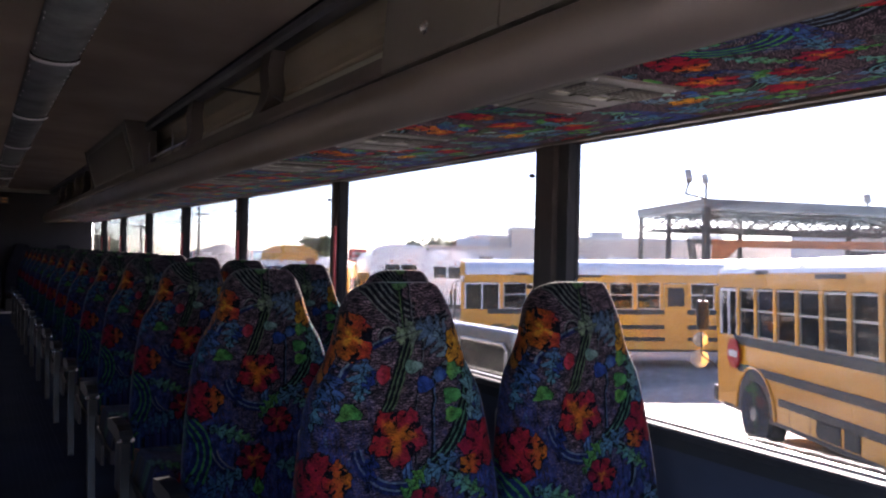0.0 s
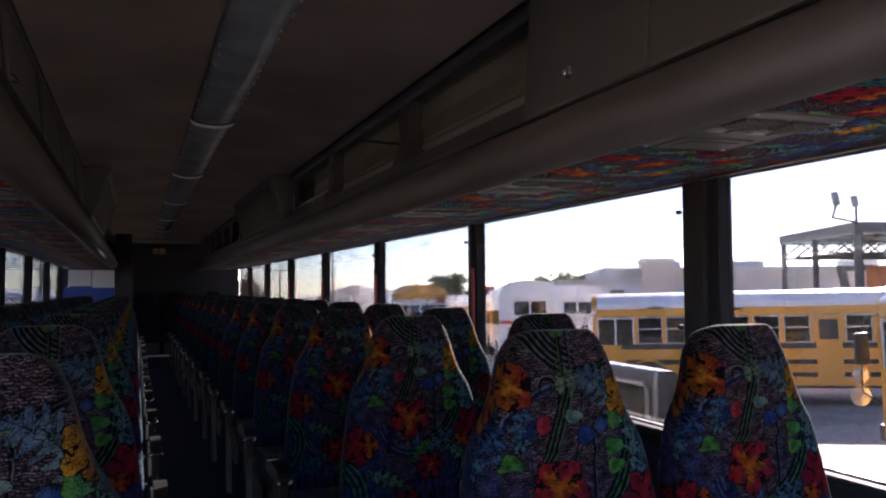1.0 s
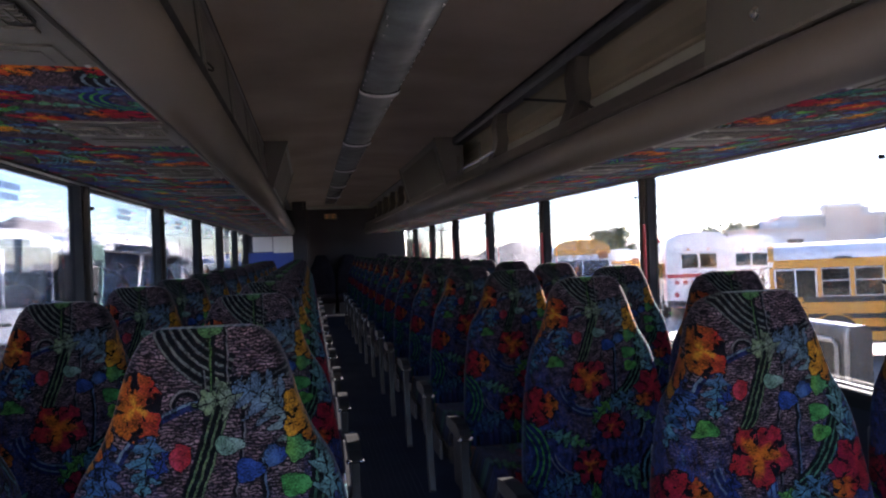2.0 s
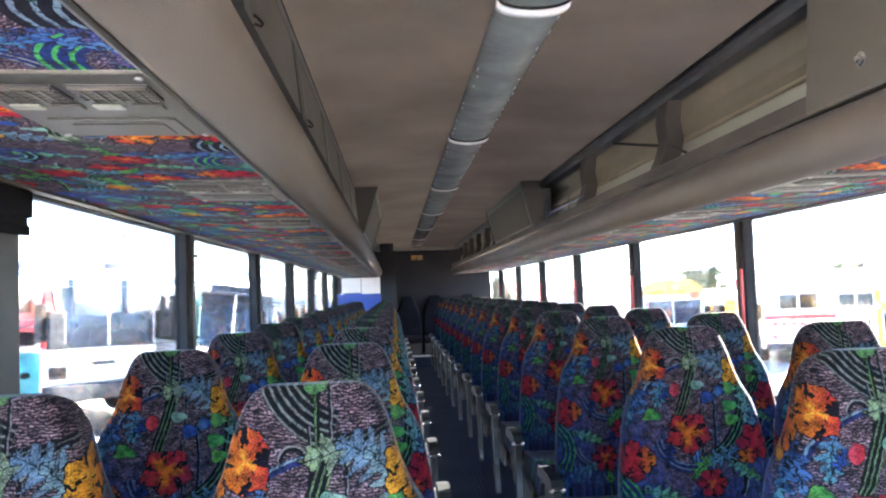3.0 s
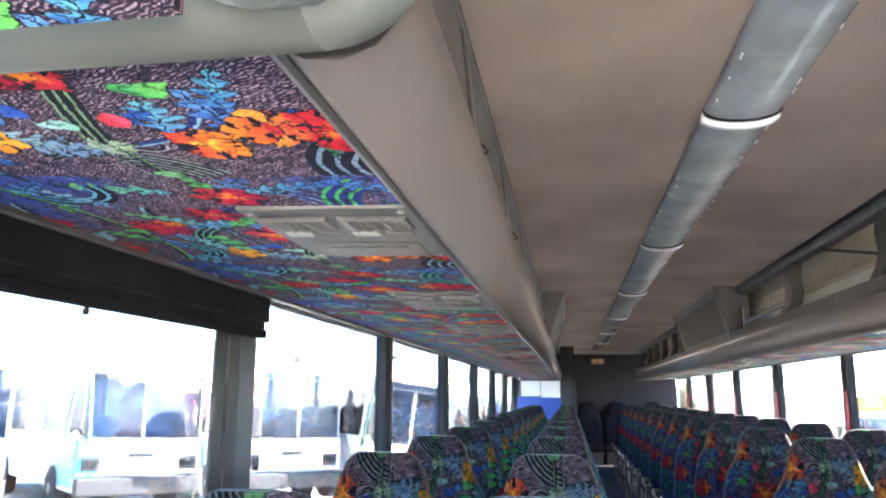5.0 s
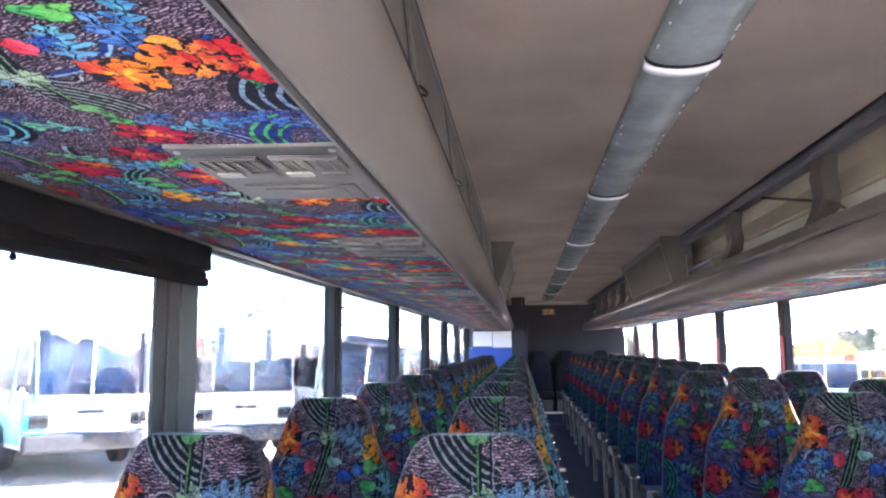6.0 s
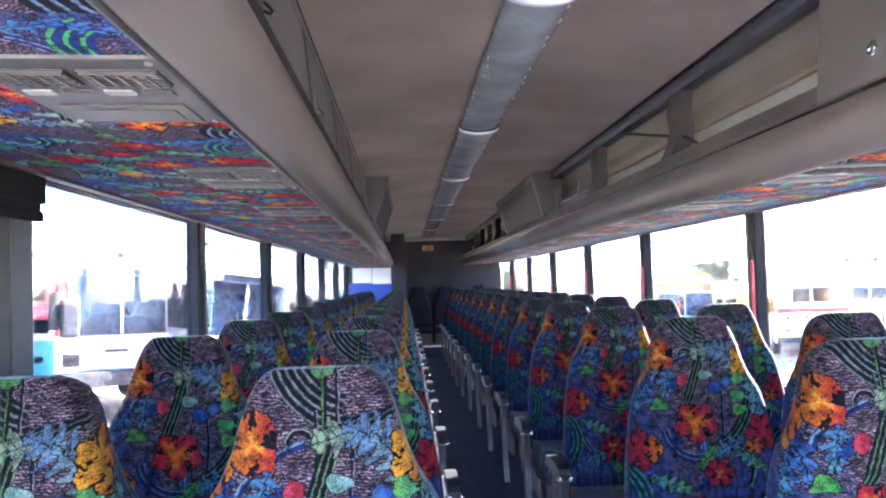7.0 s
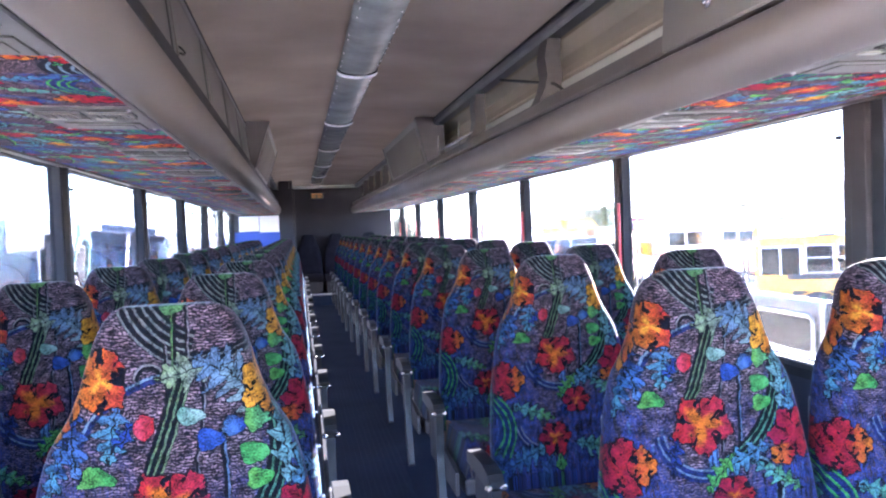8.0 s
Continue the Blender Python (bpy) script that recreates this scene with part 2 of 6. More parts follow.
def upholstery(name, drift_from, dark, pale, pen, slant):
    """The print on a cloth; drift_from: where its blue ground sets in; dark, pale: tone range, with the light on the
    cloth in it; pen: width of the ink lines; slant: degrees by which the ground strokes lean.
    """
    m, nodes, links, bsdf = shade(name)
    motif, ring, leaf = PRINT

    def mm(op, a, b=None, c=None):
        return math_node(nodes, links, op, a, b, c)
    uv = nodes.new("ShaderNodeUVMap")
    split = nodes.new("ShaderNodeSeparateXYZ")
    links.new(uv.outputs[0], split.inputs[0])
    u = mm("SUBTRACT", mm("FLOORED_MODULO", mm("ADD", split.outputs[0], TILE_U / 2), TILE_U), TILE_U / 2)
    v = mm("SUBTRACT", mm("FLOORED_MODULO", split.outputs[1], TILE_V), TILE_V)
    rag_tex = nodes.new("ShaderNodeTexNoise")
    rag_tex.inputs["Scale"].default_value, rag_tex.inputs["Detail"].default_value = 75.0, 3.0
    links.new(uv.outputs[0], rag_tex.inputs["Vector"])
    rag = mm("SUBTRACT", rag_tex.outputs[0], 0.5)
    # woven ground: short dark strokes over mauve; the blue drifts are part print, part bluish light
    warp = nodes.new("ShaderNodeVectorMath")
    warp.operation = "MULTIPLY_ADD"
    links.new(rag_tex.outputs[1], warp.inputs[0])
    warp.inputs[1].default_value = (0.020, 0.016, 0)
    links.new(uv.outputs[0], warp.inputs[2])
    brick = nodes.new("ShaderNodeTexBrick")
    lean = nodes.new("ShaderNodeVectorRotate")
    lean.rotation_type = "Z_AXIS"
    lean.inputs["Angle"].default_value = radians(slant)
    links.new(warp.outputs[0], lean.inputs["Vector"])
    links.new(lean.outputs[0], brick.inputs["Vector"])
    for key, value in (("Scale", 1.0), ("Mortar Size", 0.0015 if pen == 0 else 0.0019), ("Mortar Smooth", 0.5), ("Brick Width", 0.0115), ("Row Height", 0.0046)):
        brick.inputs[key].default_value = value
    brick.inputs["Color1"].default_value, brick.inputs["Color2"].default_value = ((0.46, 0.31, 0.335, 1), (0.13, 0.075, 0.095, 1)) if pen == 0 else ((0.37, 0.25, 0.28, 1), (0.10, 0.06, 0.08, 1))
    brick.inputs["Mortar"].default_value = (0.030, 0.022, 0.030, 1)
    drift = nodes.new("ShaderNodeTexNoise")
    drift.inputs["Scale"].default_value, drift.inputs["Detail"].default_value = 9.0, 2.0
    low = nodes.new("ShaderNodeCombineXYZ")
    links.new(u, low.inputs[0])
    links.new(mm("MULTIPLY", v, 0.5), low.inputs[1])
    links.new(low.outputs[0], drift.inputs["Vector"])
    blue_mask = nodes.new("ShaderNodeMapRange")
    links.new(mm("ADD", mm("MULTIPLY_ADD", mm("ABSOLUTE", u), 1.7, drift.outputs[0]), mm("MULTIPLY", v, -1.35)), blue_mask.inputs[0])
    blue_mask.inputs[1].default_value, blue_mask.inputs[2].default_value, blue_mask.inputs[4].default_value = drift_from, drift_from + 0.30, 0.85
    strokes = nodes.new("ShaderNodeTexNoise")
    strokes.inputs["Scale"].default_value, strokes.inputs["Detail"].default_value = 42.0, 2.0
    thin = nodes.new("ShaderNodeCombineXYZ")
    links.new(mm("MULTIPLY", u, 2.2), thin.inputs[0])
    links.new(mm("MULTIPLY", v, 0.45), thin.inputs[1])
    links.new(thin.outputs[0], strokes.inputs["Vector"])
    pick = nodes.new("ShaderNodeValToRGB")
    pick.color_ramp.interpolation = "CONSTANT"
    els = pick.color_ramp.elements
    els[0].color, els[1].color, els[1].position = (*INK, 1), (0.05, 0.13, 0.36, 1), 0.64
    for where, colour in ((0.38, NAVY), (0.45, BLUE), (0.51, (0.085, 0.05, 0.075)), (0.55, BLUE), (0.60, NAVY), (0.69, (0.06, 0.2, 0.3))):
        els.new(where).color = (*colour, 1)
    links.new(strokes.outputs[0], pick.inputs[0])
    colour = mix_in(nodes, links, blue_mask.outputs[0], brick.outputs[0], pick.outputs[0])

    laid = 0

    def feed(tree, under, c1, c2, numbers):
        nonlocal laid, u
        laid += 1
        if laid % 4 == 0:      # ties the layers together, so that they are worked out one after the other
            u = mm("MULTIPLY_ADD", under, 1e-7, u)
        g = nodes.new("ShaderNodeGroup")
        g.node_tree = tree
        for key, socket in (("U", u), ("V", v), ("Rag", rag), ("Under", under)):
            links.new(socket, g.inputs[key])
        g.inputs["C1"].default_value, g.inputs["C2"].default_value = (*c1, 1), (*c2, 1)
        for key, value in numbers.items():
            g.inputs[key].default_value = value
        return g.outputs[0]

    def patch(x, y, size, c1, c2, lobes=5, depth=0.16, vein=0.0, stretch=1.0, turn=0.0, core=None, heart=-1.0):
        nonlocal colour
        colour = feed(motif, colour, c1, c2, dict(CX=x, CY=y, R=size, Stretch=stretch, Lobes=lobes, Depth=depth, Vein=vein, Turn=turn, Heart=heart, Core=(*(core or c1), 1)))

    def arc(x, y, radius, half, stripes, toward, spread, c1, c2):
        nonlocal colour
        colour = feed(ring, colour, c1, c2, dict(CX=x, CY=y, R=radius, Half=half, Stripes=stripes, Toward=radians(toward), Spread=math.cos(radians(spread))))

    def frond(x, y, length, width, turn, teeth, c1, c2):
        nonlocal colour
        colour = feed(leaf, colour, c1, c2, dict(CX=x, CY=y, Long=length, Wide=width, Turn=radians(turn), Teeth=teeth))

    # nested arcs at the top, long stems and curls
    for r in (0.092, 0.103, 0.114, 0.125, 0.136):
        arc(0.050, 0.035, r, 0.0054, 1, 229, 27, (0.20, 0.23, 0.20), INK)
    for r in (0.134, 0.143):
        arc(0.035, 0.050, r, 0.0050, 1, 281, 18, (0.20, 0.21, 0.19), INK)
    arc(1.489, -0.06, 1.491, 0.0040, 1, 180, 2.0, (0.10, 0.22, 0.06), INK)
    arc(-1.214, -0.05, 1.231, 0.003, 1, 0, 2.2, PALE, INK)
    arc(-0.036, -0.112, 0.017, 0.0042, 1, 90, 100, (0.3, 0.3, 0.28), INK)
    arc(-0.50, -0.115, 0.489, 0.0030, 1, 0, 5.5, PALE, INK)
    arc(-0.47, -0.105, 0.510, 0.0030, 1, -8, 6.5, PALE, INK)
    arc(-1.149, 0.202, 1.2, 0.014, 3, -19.1, 3.7, (0.15, 0.25, 0.12), INK)
    arc(0.66, -0.36, 0.655, 0.010, 2, 180, 5, NAVY, SKYBLUE)
    arc(-0.60, -0.27, 0.665, 0.0045, 1, 0, 7, (0.12, 0.22, 0.34), INK)
    arc(-0.55, -0.29, 0.578, 0.003, 1, 0, 6, PALE, INK)
    arc(0.005, -0.260, 0.150, 0.006, 1, 122, 34, (0.20, 0.33, 0.38), NAVY)
    arc(-0.03, -0.210, 0.172, 0.016, 3, -24, 38, (0.09, 0.27, 0.17), INK)
    arc(-0.300, -0.030, 0.090, 0.036, 4, 0, 110, (0.15, 0.22, 0.28), INK)
    arc(-0.010, -0.300, 0.090, 0.012, 2, 250, 62, (0.16, 0.24, 0.30), NAVY)
    arc(0.075, -0.425, 0.060, 0.008, 1, 90, 130, (0.20, 0.33, 0.34), INK)
    arc(-0.06, -0.48, 0.080, 0.012, 2, 250, 60, PALE, NAVY)
    arc(0.27, -0.14, 0.085, 0.020, 3, 200, 75, TEAL, INK)
    arc(-0.26, -0.50, 0.095, 0.024, 3, 10, 70, GREEN, NAVY)
    # leaves
    frond(-0.086, -0.186, 0.044, 0.030, 80, 4, TEAL, SKYBLUE)
    frond(-0.072, -0.190, 0.026, 0.014, 50, 3, BLUE, BLUE)
    frond(0.014, -0.106, 0.044, 0.030, 10, 3, (0.22, 0.33, 0.15), (0.32, 0.38, 0.33))
    frond(0.064, -0.108, 0.046, 0.042, -28, 4, (0.12, 0.22, 0.34), (0.20, 0.32, 0.40))
    frond(0.098, -0.138, 0.052, 0.034, -50, 4, (0.18, 0.30, 0.36), (0.26, 0.40, 0.37))
    frond(0.146, -0.205, 0.085, 0.022, -84, 5, (0.14, 0.38, 0.36), (0.20, 0.42, 0.44))
    frond(0.168, -0.270, 0.070, 0.014, -97, 4, TEAL, SKYBLUE)
    frond(-0.142, -0.190, 0.060, 0.026, 98, 4, SKYBLUE, BLUE)
    frond(-0.165, -0.235, 0.050, 0.020, 70, 4, TEAL, BLUE)
    frond(-0.215, -0.175, 0.060, 0.022, 20, 4, NAVY, BLUE)
    frond(0.210, -0.065, 0.070, 0.026, -15, 5, BLUE, TEAL)
    frond(0.250, -0.035, 0.060, 0.022, -35, 4, TEAL, SKYBLUE)
    frond(-0.120, -0.570, 0.070, 0.024, 15, 5, BLUE, TEAL)
    frond(-0.060, -0.590, 0.050, 0.022, 50, 4, NAVY, SKYBLUE)
    frond(0.064, -0.366, 0.066, 0.026, 24, 5, TEAL, SKYBLUE)
    frond(0.016, -0.388, 0.046, 0.022, 48, 4, GREEN, LIME)
    frond(0.130, -0.400, 0.060, 0.020, -30, 5, TEAL, LIME)
    frond(-0.070, -0.340, 0.050, 0.018, 80, 4, NAVY, BLUE)
    frond(0.020, -0.450, 0.050, 0.018, 30, 4, NAVY, BLUE)
    frond(0.240, -0.470, 0.060, 0.022, 70, 4, SKYBLUE, LIME)
    frond(-0.230, -0.120, 0.060, 0.026, 70, 4, TEAL, GREEN)
    frond(0.225, -0.215, 0.065, 0.026, 100, 4, BLUE, SKYBLUE)
    frond(-0.090, -0.455, 0.070, 0.024, 160, 5, LIME, TEAL)
    frond(-0.240, -0.440, 0.065, 0.024, 110, 5, GREEN, SKYBLUE)
    frond(0.100, -0.560, 0.075, 0.026, 170, 5, LIME, TEAL)
    frond(0.230, -0.550, 0.060, 0.024, 40, 4, BLUE, TEAL)
    frond(-0.200, -0.575, 0.060, 0.022, -30, 4, SKYBLUE, BLUE)
    arc(0.20, -0.56, 0.070, 0.016, 2, 120, 70, TEAL, INK)
    arc(0.95, -0.30, 0.72, 0.006, 1, 180, 22, LIME, INK)
    arc(-1.10, -0.20, 0.86, 0.007, 1, 0, 18, (0.24, 0.40, 0.46), INK)
    frond(0.265, -0.255, 0.055, 0.022, 130, 4, LIME, GREEN)
    frond(-0.270, -0.235, 0.060, 0.022, 60, 4, (0.24, 0.42, 0.48), TEAL)
    frond(0.190, -0.500, 0.060, 0.020, 120, 4, (0.24, 0.42, 0.48), SKYBLUE)
    frond(-0.020, -0.560, 0.060, 0.020, 95, 4, GREEN, LIME)
    # small caps and buds
    patch(-0.005, -0.013, 0.0165, (0.10, 0.26, 0.09), (0.13, 0.32, 0.12), 3, 0.08, 0.0, 1.4)
    patch(-0.044, -0.180, 0.0135, PINK, RED, 2, 0.05, 0.0, 0.72)
    patch(0.018, -0.169, 0.0185, (0.20, 0.44, 0.32), (0.3, 0.48, 0.42), 3, 0.15, 0.0, 1.5)
    patch(0.078, -0.187, 0.0165, SKYBLUE, BLUE, 3, 0.12, 0.0, 1.15)
    patch(0.043, -0.204, 0.0175, BLUE, (0.03, 0.10, 0.36), 3, 0.12, 0.0, 1.15)
    patch(0.104, -0.229, 0.021, GREEN, (0.08, 0.42, 0.12), 3, 0.15, 0.0, 1.35)
    patch(0.110, -0.266, 0.018, LIME, GREEN, 3, 0.15, 0.0, 1.3)
    patch(0.110, -0.176, 0.019, LIME, (0.10, 0.42, 0.20), 3, 0.15, 0.0, 0.9)
    patch(-0.111, -0.246, 0.022, LIME, GREEN, 3, 0.2, 0.0, 1.4, 0.4)
    patch(0.230, -0.300, 0.018, LIME, GREEN, 3, 0.2, 0.0, 1.3)
    # flowers
    GOLD, FLAME = (0.80, 0.36, 0.035), (0.76, 0.20, 0.02)
    patch(-0.240, -0.138, 0.046, RED, RED, 6, 0.06, 0.30, 0.85, 0.0, FLAME, 0.4)
    patch(-0.180, -0.150, 0.036, RED, GOLD, 5, 0.07, 0.36, 0.80)
    patch(-0.101, -0.112, 0.035, FLAME, (0.50, 0.03, 0.03), 4, 0.06, 0.30, 0.80, 0.8, GOLD, 0.35)
    patch(-0.158, -0.146, 0.026, RED, FLAME, 4, 0.07, 0.30, 0.75)
    patch(0.121, -0.132, 0.030, GOLD, FLAME, 5, 0.11, 0.38, 0.72, 0.0, YELLOW, 0.4)
    patch(-0.012, -0.297, 0.055, RED, (0.50, 0.03, 0.06), 5, 0.10, 0.26, 1.10, 0.3, FLAME, 0.62)
    patch(-0.176, -0.366, 0.050, CRIMSON, RED, 5, 0.09, 0.26, 1.05, 0.0, RED, 0.4)
    patch(-0.136, -0.362, 0.024, RED, FLAME, 4, 0.12, 0.36, 0.75)
    patch(0.172, -0.328, 0.046, CRIMSON, RED, 6, 0.10, 0.20, 1.0)
    patch(0.146, -0.364, 0.026, FLAME, RED, 5, 0.12, 0.30, 1.4)
    patch(0.040, -0.430, 0.038, CRIMSON, RED, 6, 0.08, 0.28, 1.1, 0.0, FLAME, 0.3)
    patch(-0.030, -0.530, 0.044, CRIMSON, RED, 6, 0.08, 0.30, 1.1, 0.0, FLAME, 0.4)
    patch(-0.250, -0.350, 0.038, CRIMSON, RED, 6, 0.12, 0.34, 1.2)
    # ink drawing over everything, and the weave, scaled to the cloth's light level
    inks = nodes.new("ShaderNodeTexNoise")
    inks.inputs["Scale"].default_value, inks.inputs["Detail"].default_value = 34.0, 1.5
    links.new(warp.outputs[0], inks.inputs["Vector"])
    line = mm("LESS_THAN", mm("ABSOLUTE", mm("SUBTRACT", inks.outputs[0], 0.5)), pen)
    colour = mix_in(nodes, links, mm("MULTIPLY", line, 0.75), colour, INK)
    weave = nodes.new("ShaderNodeTexNoise")
    weave.inputs["Scale"].default_value, weave.inputs["Detail"].default_value = 420.0, 1.0
    links.new(uv.outputs[0], weave.inputs["Vector"])
    wear = nodes.new("ShaderNodeTexNoise")
    wear.inputs["Scale"].default_value, wear.inputs["Detail"].default_value = 55.0, 4.0
    links.new(uv.outputs[0], wear.inputs["Vector"])
    pile = nodes.new("ShaderNodeMixRGB")
    pile.blend_type = "MULTIPLY"
    pile.inputs[0].default_value = 1.0
    links.new(colour, pile.inputs[1])
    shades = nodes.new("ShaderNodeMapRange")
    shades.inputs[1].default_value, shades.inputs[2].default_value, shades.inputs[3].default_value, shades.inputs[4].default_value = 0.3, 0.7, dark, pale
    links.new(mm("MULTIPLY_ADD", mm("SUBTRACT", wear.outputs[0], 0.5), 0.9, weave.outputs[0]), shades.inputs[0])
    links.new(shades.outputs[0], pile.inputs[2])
    links.new(pile.outputs[0], bsdf.inputs["Base Color"])
    bsdf.inputs["Roughness"].default_value = 0.92
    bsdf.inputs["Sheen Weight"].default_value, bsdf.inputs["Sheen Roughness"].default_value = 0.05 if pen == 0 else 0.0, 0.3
    bsdf.inputs["Specular IOR Level"].default_value = 0.06
    b = nodes.new("ShaderNodeBump")
    b.inputs["Strength"].default_value, b.inputs["Distance"].default_value = 0.25, 0.002
    links.new(rag_tex.outputs[0], b.inputs["Height"])
    links.new(b.outputs[0], bsdf.inputs["Normal"])
    return m


# one print twice: seats darkened, racks brightened, for the light falling there
MOQUETTE = upholstery("printed moquette darkened for seats", 0.92, 0.038, 0.29, 0.0, 0.0)
RACK_CLOTH = upholstery("printed cloth brightened for racks", 1.40, 0.92, 1.62, 0.017, -32.0)
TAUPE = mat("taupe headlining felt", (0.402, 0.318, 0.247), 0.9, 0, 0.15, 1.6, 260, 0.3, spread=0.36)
GREY_VINYL = mat("warm grey vinyl", (0.056, 0.044, 0.033), 0.48, 0, 0.05, 3, 300, 0.12)
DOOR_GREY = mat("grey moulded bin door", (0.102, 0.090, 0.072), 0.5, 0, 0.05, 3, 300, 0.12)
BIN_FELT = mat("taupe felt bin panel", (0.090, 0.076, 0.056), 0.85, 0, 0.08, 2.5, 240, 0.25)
BEAM_CREAM = mat("pale green cream moulding", (0.148, 0.155, 0.123), 0.4, 0, 0.05, 3, 200, 0.05)
CREAM = mat("cream moulding", (0.337, 0.330, 0.259), 0.42, 0, 0.05, 3, 200, 0.05)
BEIGE = mat("beige bin lining", (0.287, 0.237, 0.162), 0.75, 0, 0.07, 3, 160, 0.1)
RAIL = mat("dark grey rail", (0.099, 0.094, 0.097), 0.4, 0.2, 0.1, 4, 200)
BLIND = mat("black blind fabric", (0.010, 0.009, 0.009), 0.95, 0, 0.1, 8, 300, spec=0.1)
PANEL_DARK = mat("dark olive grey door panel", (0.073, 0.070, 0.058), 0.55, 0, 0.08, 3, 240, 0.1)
WEDGE = mat("brown grey moulding", (0.033, 0.025, 0.019), 0.55, 0, 0.06, 3, 240, 0.1)
BOUNCE_FLOOR = mat("pale bounce floor", (0.203, 0.197, 0.186), 0.6, 0, 0.1, 3, 160, 0.1)
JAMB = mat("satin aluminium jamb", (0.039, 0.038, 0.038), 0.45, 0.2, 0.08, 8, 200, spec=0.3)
# second bronze tone, with the light on the left broad post put into it
BRONZE_RETONED = mat("retoned bronze post", (0.023, 0.018, 0.015), 0.5, 0.1, 0.12, 8, 200, spec=0.3)
REAR_CLOTH = mat("dark navy seat cloth", (0.020, 0.018, 0.024), 0.95, 0, 0.2, 8, 300, 0.2, spec=0.1)
BLACK = mat("black rubber", (0.018, 0.017, 0.018), 0.7, 0, 0.1, 8, 200, spec=0.2)
CHARCOAL = mat("charcoal plastic", (0.032, 0.032, 0.037), 0.5, 0, 0.12, 6, 240, 0.1)
ARM_GREY = mat("grey armrest plastic", (0.016, 0.016, 0.016), 0.36, 0, 0.08, 8, 220, 0.1)
CHROME = mat("worn chrome", (0.72, 0.72, 0.72), 0.16, 1.0, 0.08, 12, 150)
ALU = mat("brushed aluminium", (0.48, 0.47, 0.455), 0.36, 0.9, 0.1, 10, 220)
BRONZE = mat("dark bronze window post", (0.033, 0.026, 0.023), 0.6, 0.0, 0.14, 7, 200, spec=0.2)
FLOOR_BLUE = mat("dark blue ribbed floor vinyl", (0.013, 0.026, 0.058), 0.7, 0, 0.14, 3, 160, 0.2, spec=0.2)
WALL_BLUE = mat("navy carpet wall", (0.018, 0.022, 0.037), 0.92, 0, 0.12, 4, 260, 0.3)
REAR_GREY = mat("mauve grey rear wall", (0.023, 0.020, 0.023), 0.8, 0, 0.08, 2, 160, 0.1)
ROYAL = mat("royal blue panel", (0.014, 0.054, 0.259), 0.5, 0, 0.07, 3, 160)
PAPER = mat("white panel", (0.601, 0.586, 0.556), 0.6, 0, 0.03, 3, 80)
REDBAR = mat("red handle", (0.38, 0.015, 0.015), 0.35, 0, 0.08, 20, 120)
DIFFUSER = mat("clouded lamp cover", (0.50, 0.55, 0.53), 0.2, 0, 0.22, 6, 40, 0.08, coat=0.2)
PSU_GREY = mat("beige grey moulding", (0.074, 0.067, 0.054), 0.45, 0, 0.05, 6, 240, 0.08)
BAND = mat("joint band, bright reflection painted white", (0.93, 0.93, 0.92), 0.12, 0, 0.03, 10, 90, coat=0.5)
FAINT = glass("faded window lettering", (0.78, 0.79, 0.80), 0.02, 0.3, 0.1)
LETTER = glass("blue grey window lettering", (0.56, 0.58, 0.66), 0.02, 0.3, 0.1)
PANE = glass("tinted coach window", (0.45, 0.47, 0.475), 0.145)
PANE_FAR = glass("bus window", (0.10, 0.12, 0.13), 0.06, 0.03, 0.02)
# blue tint stands in for sky mirrored in the bus windscreens
WIND = glass("windscreen", (0.36, 0.45, 0.56), 0.07, 0.02, 0.02)
FRONT_CLEAR = glass("near clear front glass", (0.97, 0.98, 0.98))


# ---- mesh helpers ----
def link_mesh(name, bm, material, smooth=False):
    me = bpy.data.meshes.new(name)
    bmesh.ops.recalc_face_normals(bm, faces=bm.faces)
    if smooth:
        for f in bm.faces:
            f.smooth = len(f.verts) <= 4
    bm.to_mesh(me)
    bm.free()
    for m in (material if isinstance(material, (list, tuple)) else [material]):
        me.materials.append(m)
    return new(name, me)


def part(name, bm, material, parent, label="", smooth=False, at=None):
    ob = link_mesh(name, bm, material, smooth)
    ob.parent = parent
    if at is not None:
        ob.matrix_basis = at
    return tagged(ob, label)


def thing(name, label, category, grp="", kind="", at=None):
    ob = new(name)
    ob.empty_display_size = 0.1
    if at is not None:
        ob.matrix_basis = at
    return tagged(ob, label, category, grp, kind)


def solid(name, bm, material, label, category, grp="", kind="", smooth=False):
    return tagged(link_mesh(name, bm, material, smooth), label, category, grp, kind)


def box(bm, x0, x1, y0, y1, z0, z1, bevel=0.0, segments=2):
    made = bmesh.ops.create_cube(bm, size=1.0, matrix=Matrix.LocRotScale(((x0 + x1) / 2, (y0 + y1) / 2, (z0 + z1) / 2), None, (abs(x1 - x0), abs(y1 - y0), abs(z1 - z0))))
    if bevel:
        edges = list({e for v in made["verts"] for e in v.link_edges})
        bmesh.ops.bevel(bm, geom=edges, offset=bevel, segments=segments, profile=0.5, affect="EDGES")
    return bm


def boxed(*args, **kw):
    return box(bmesh.new(), *args, **kw)


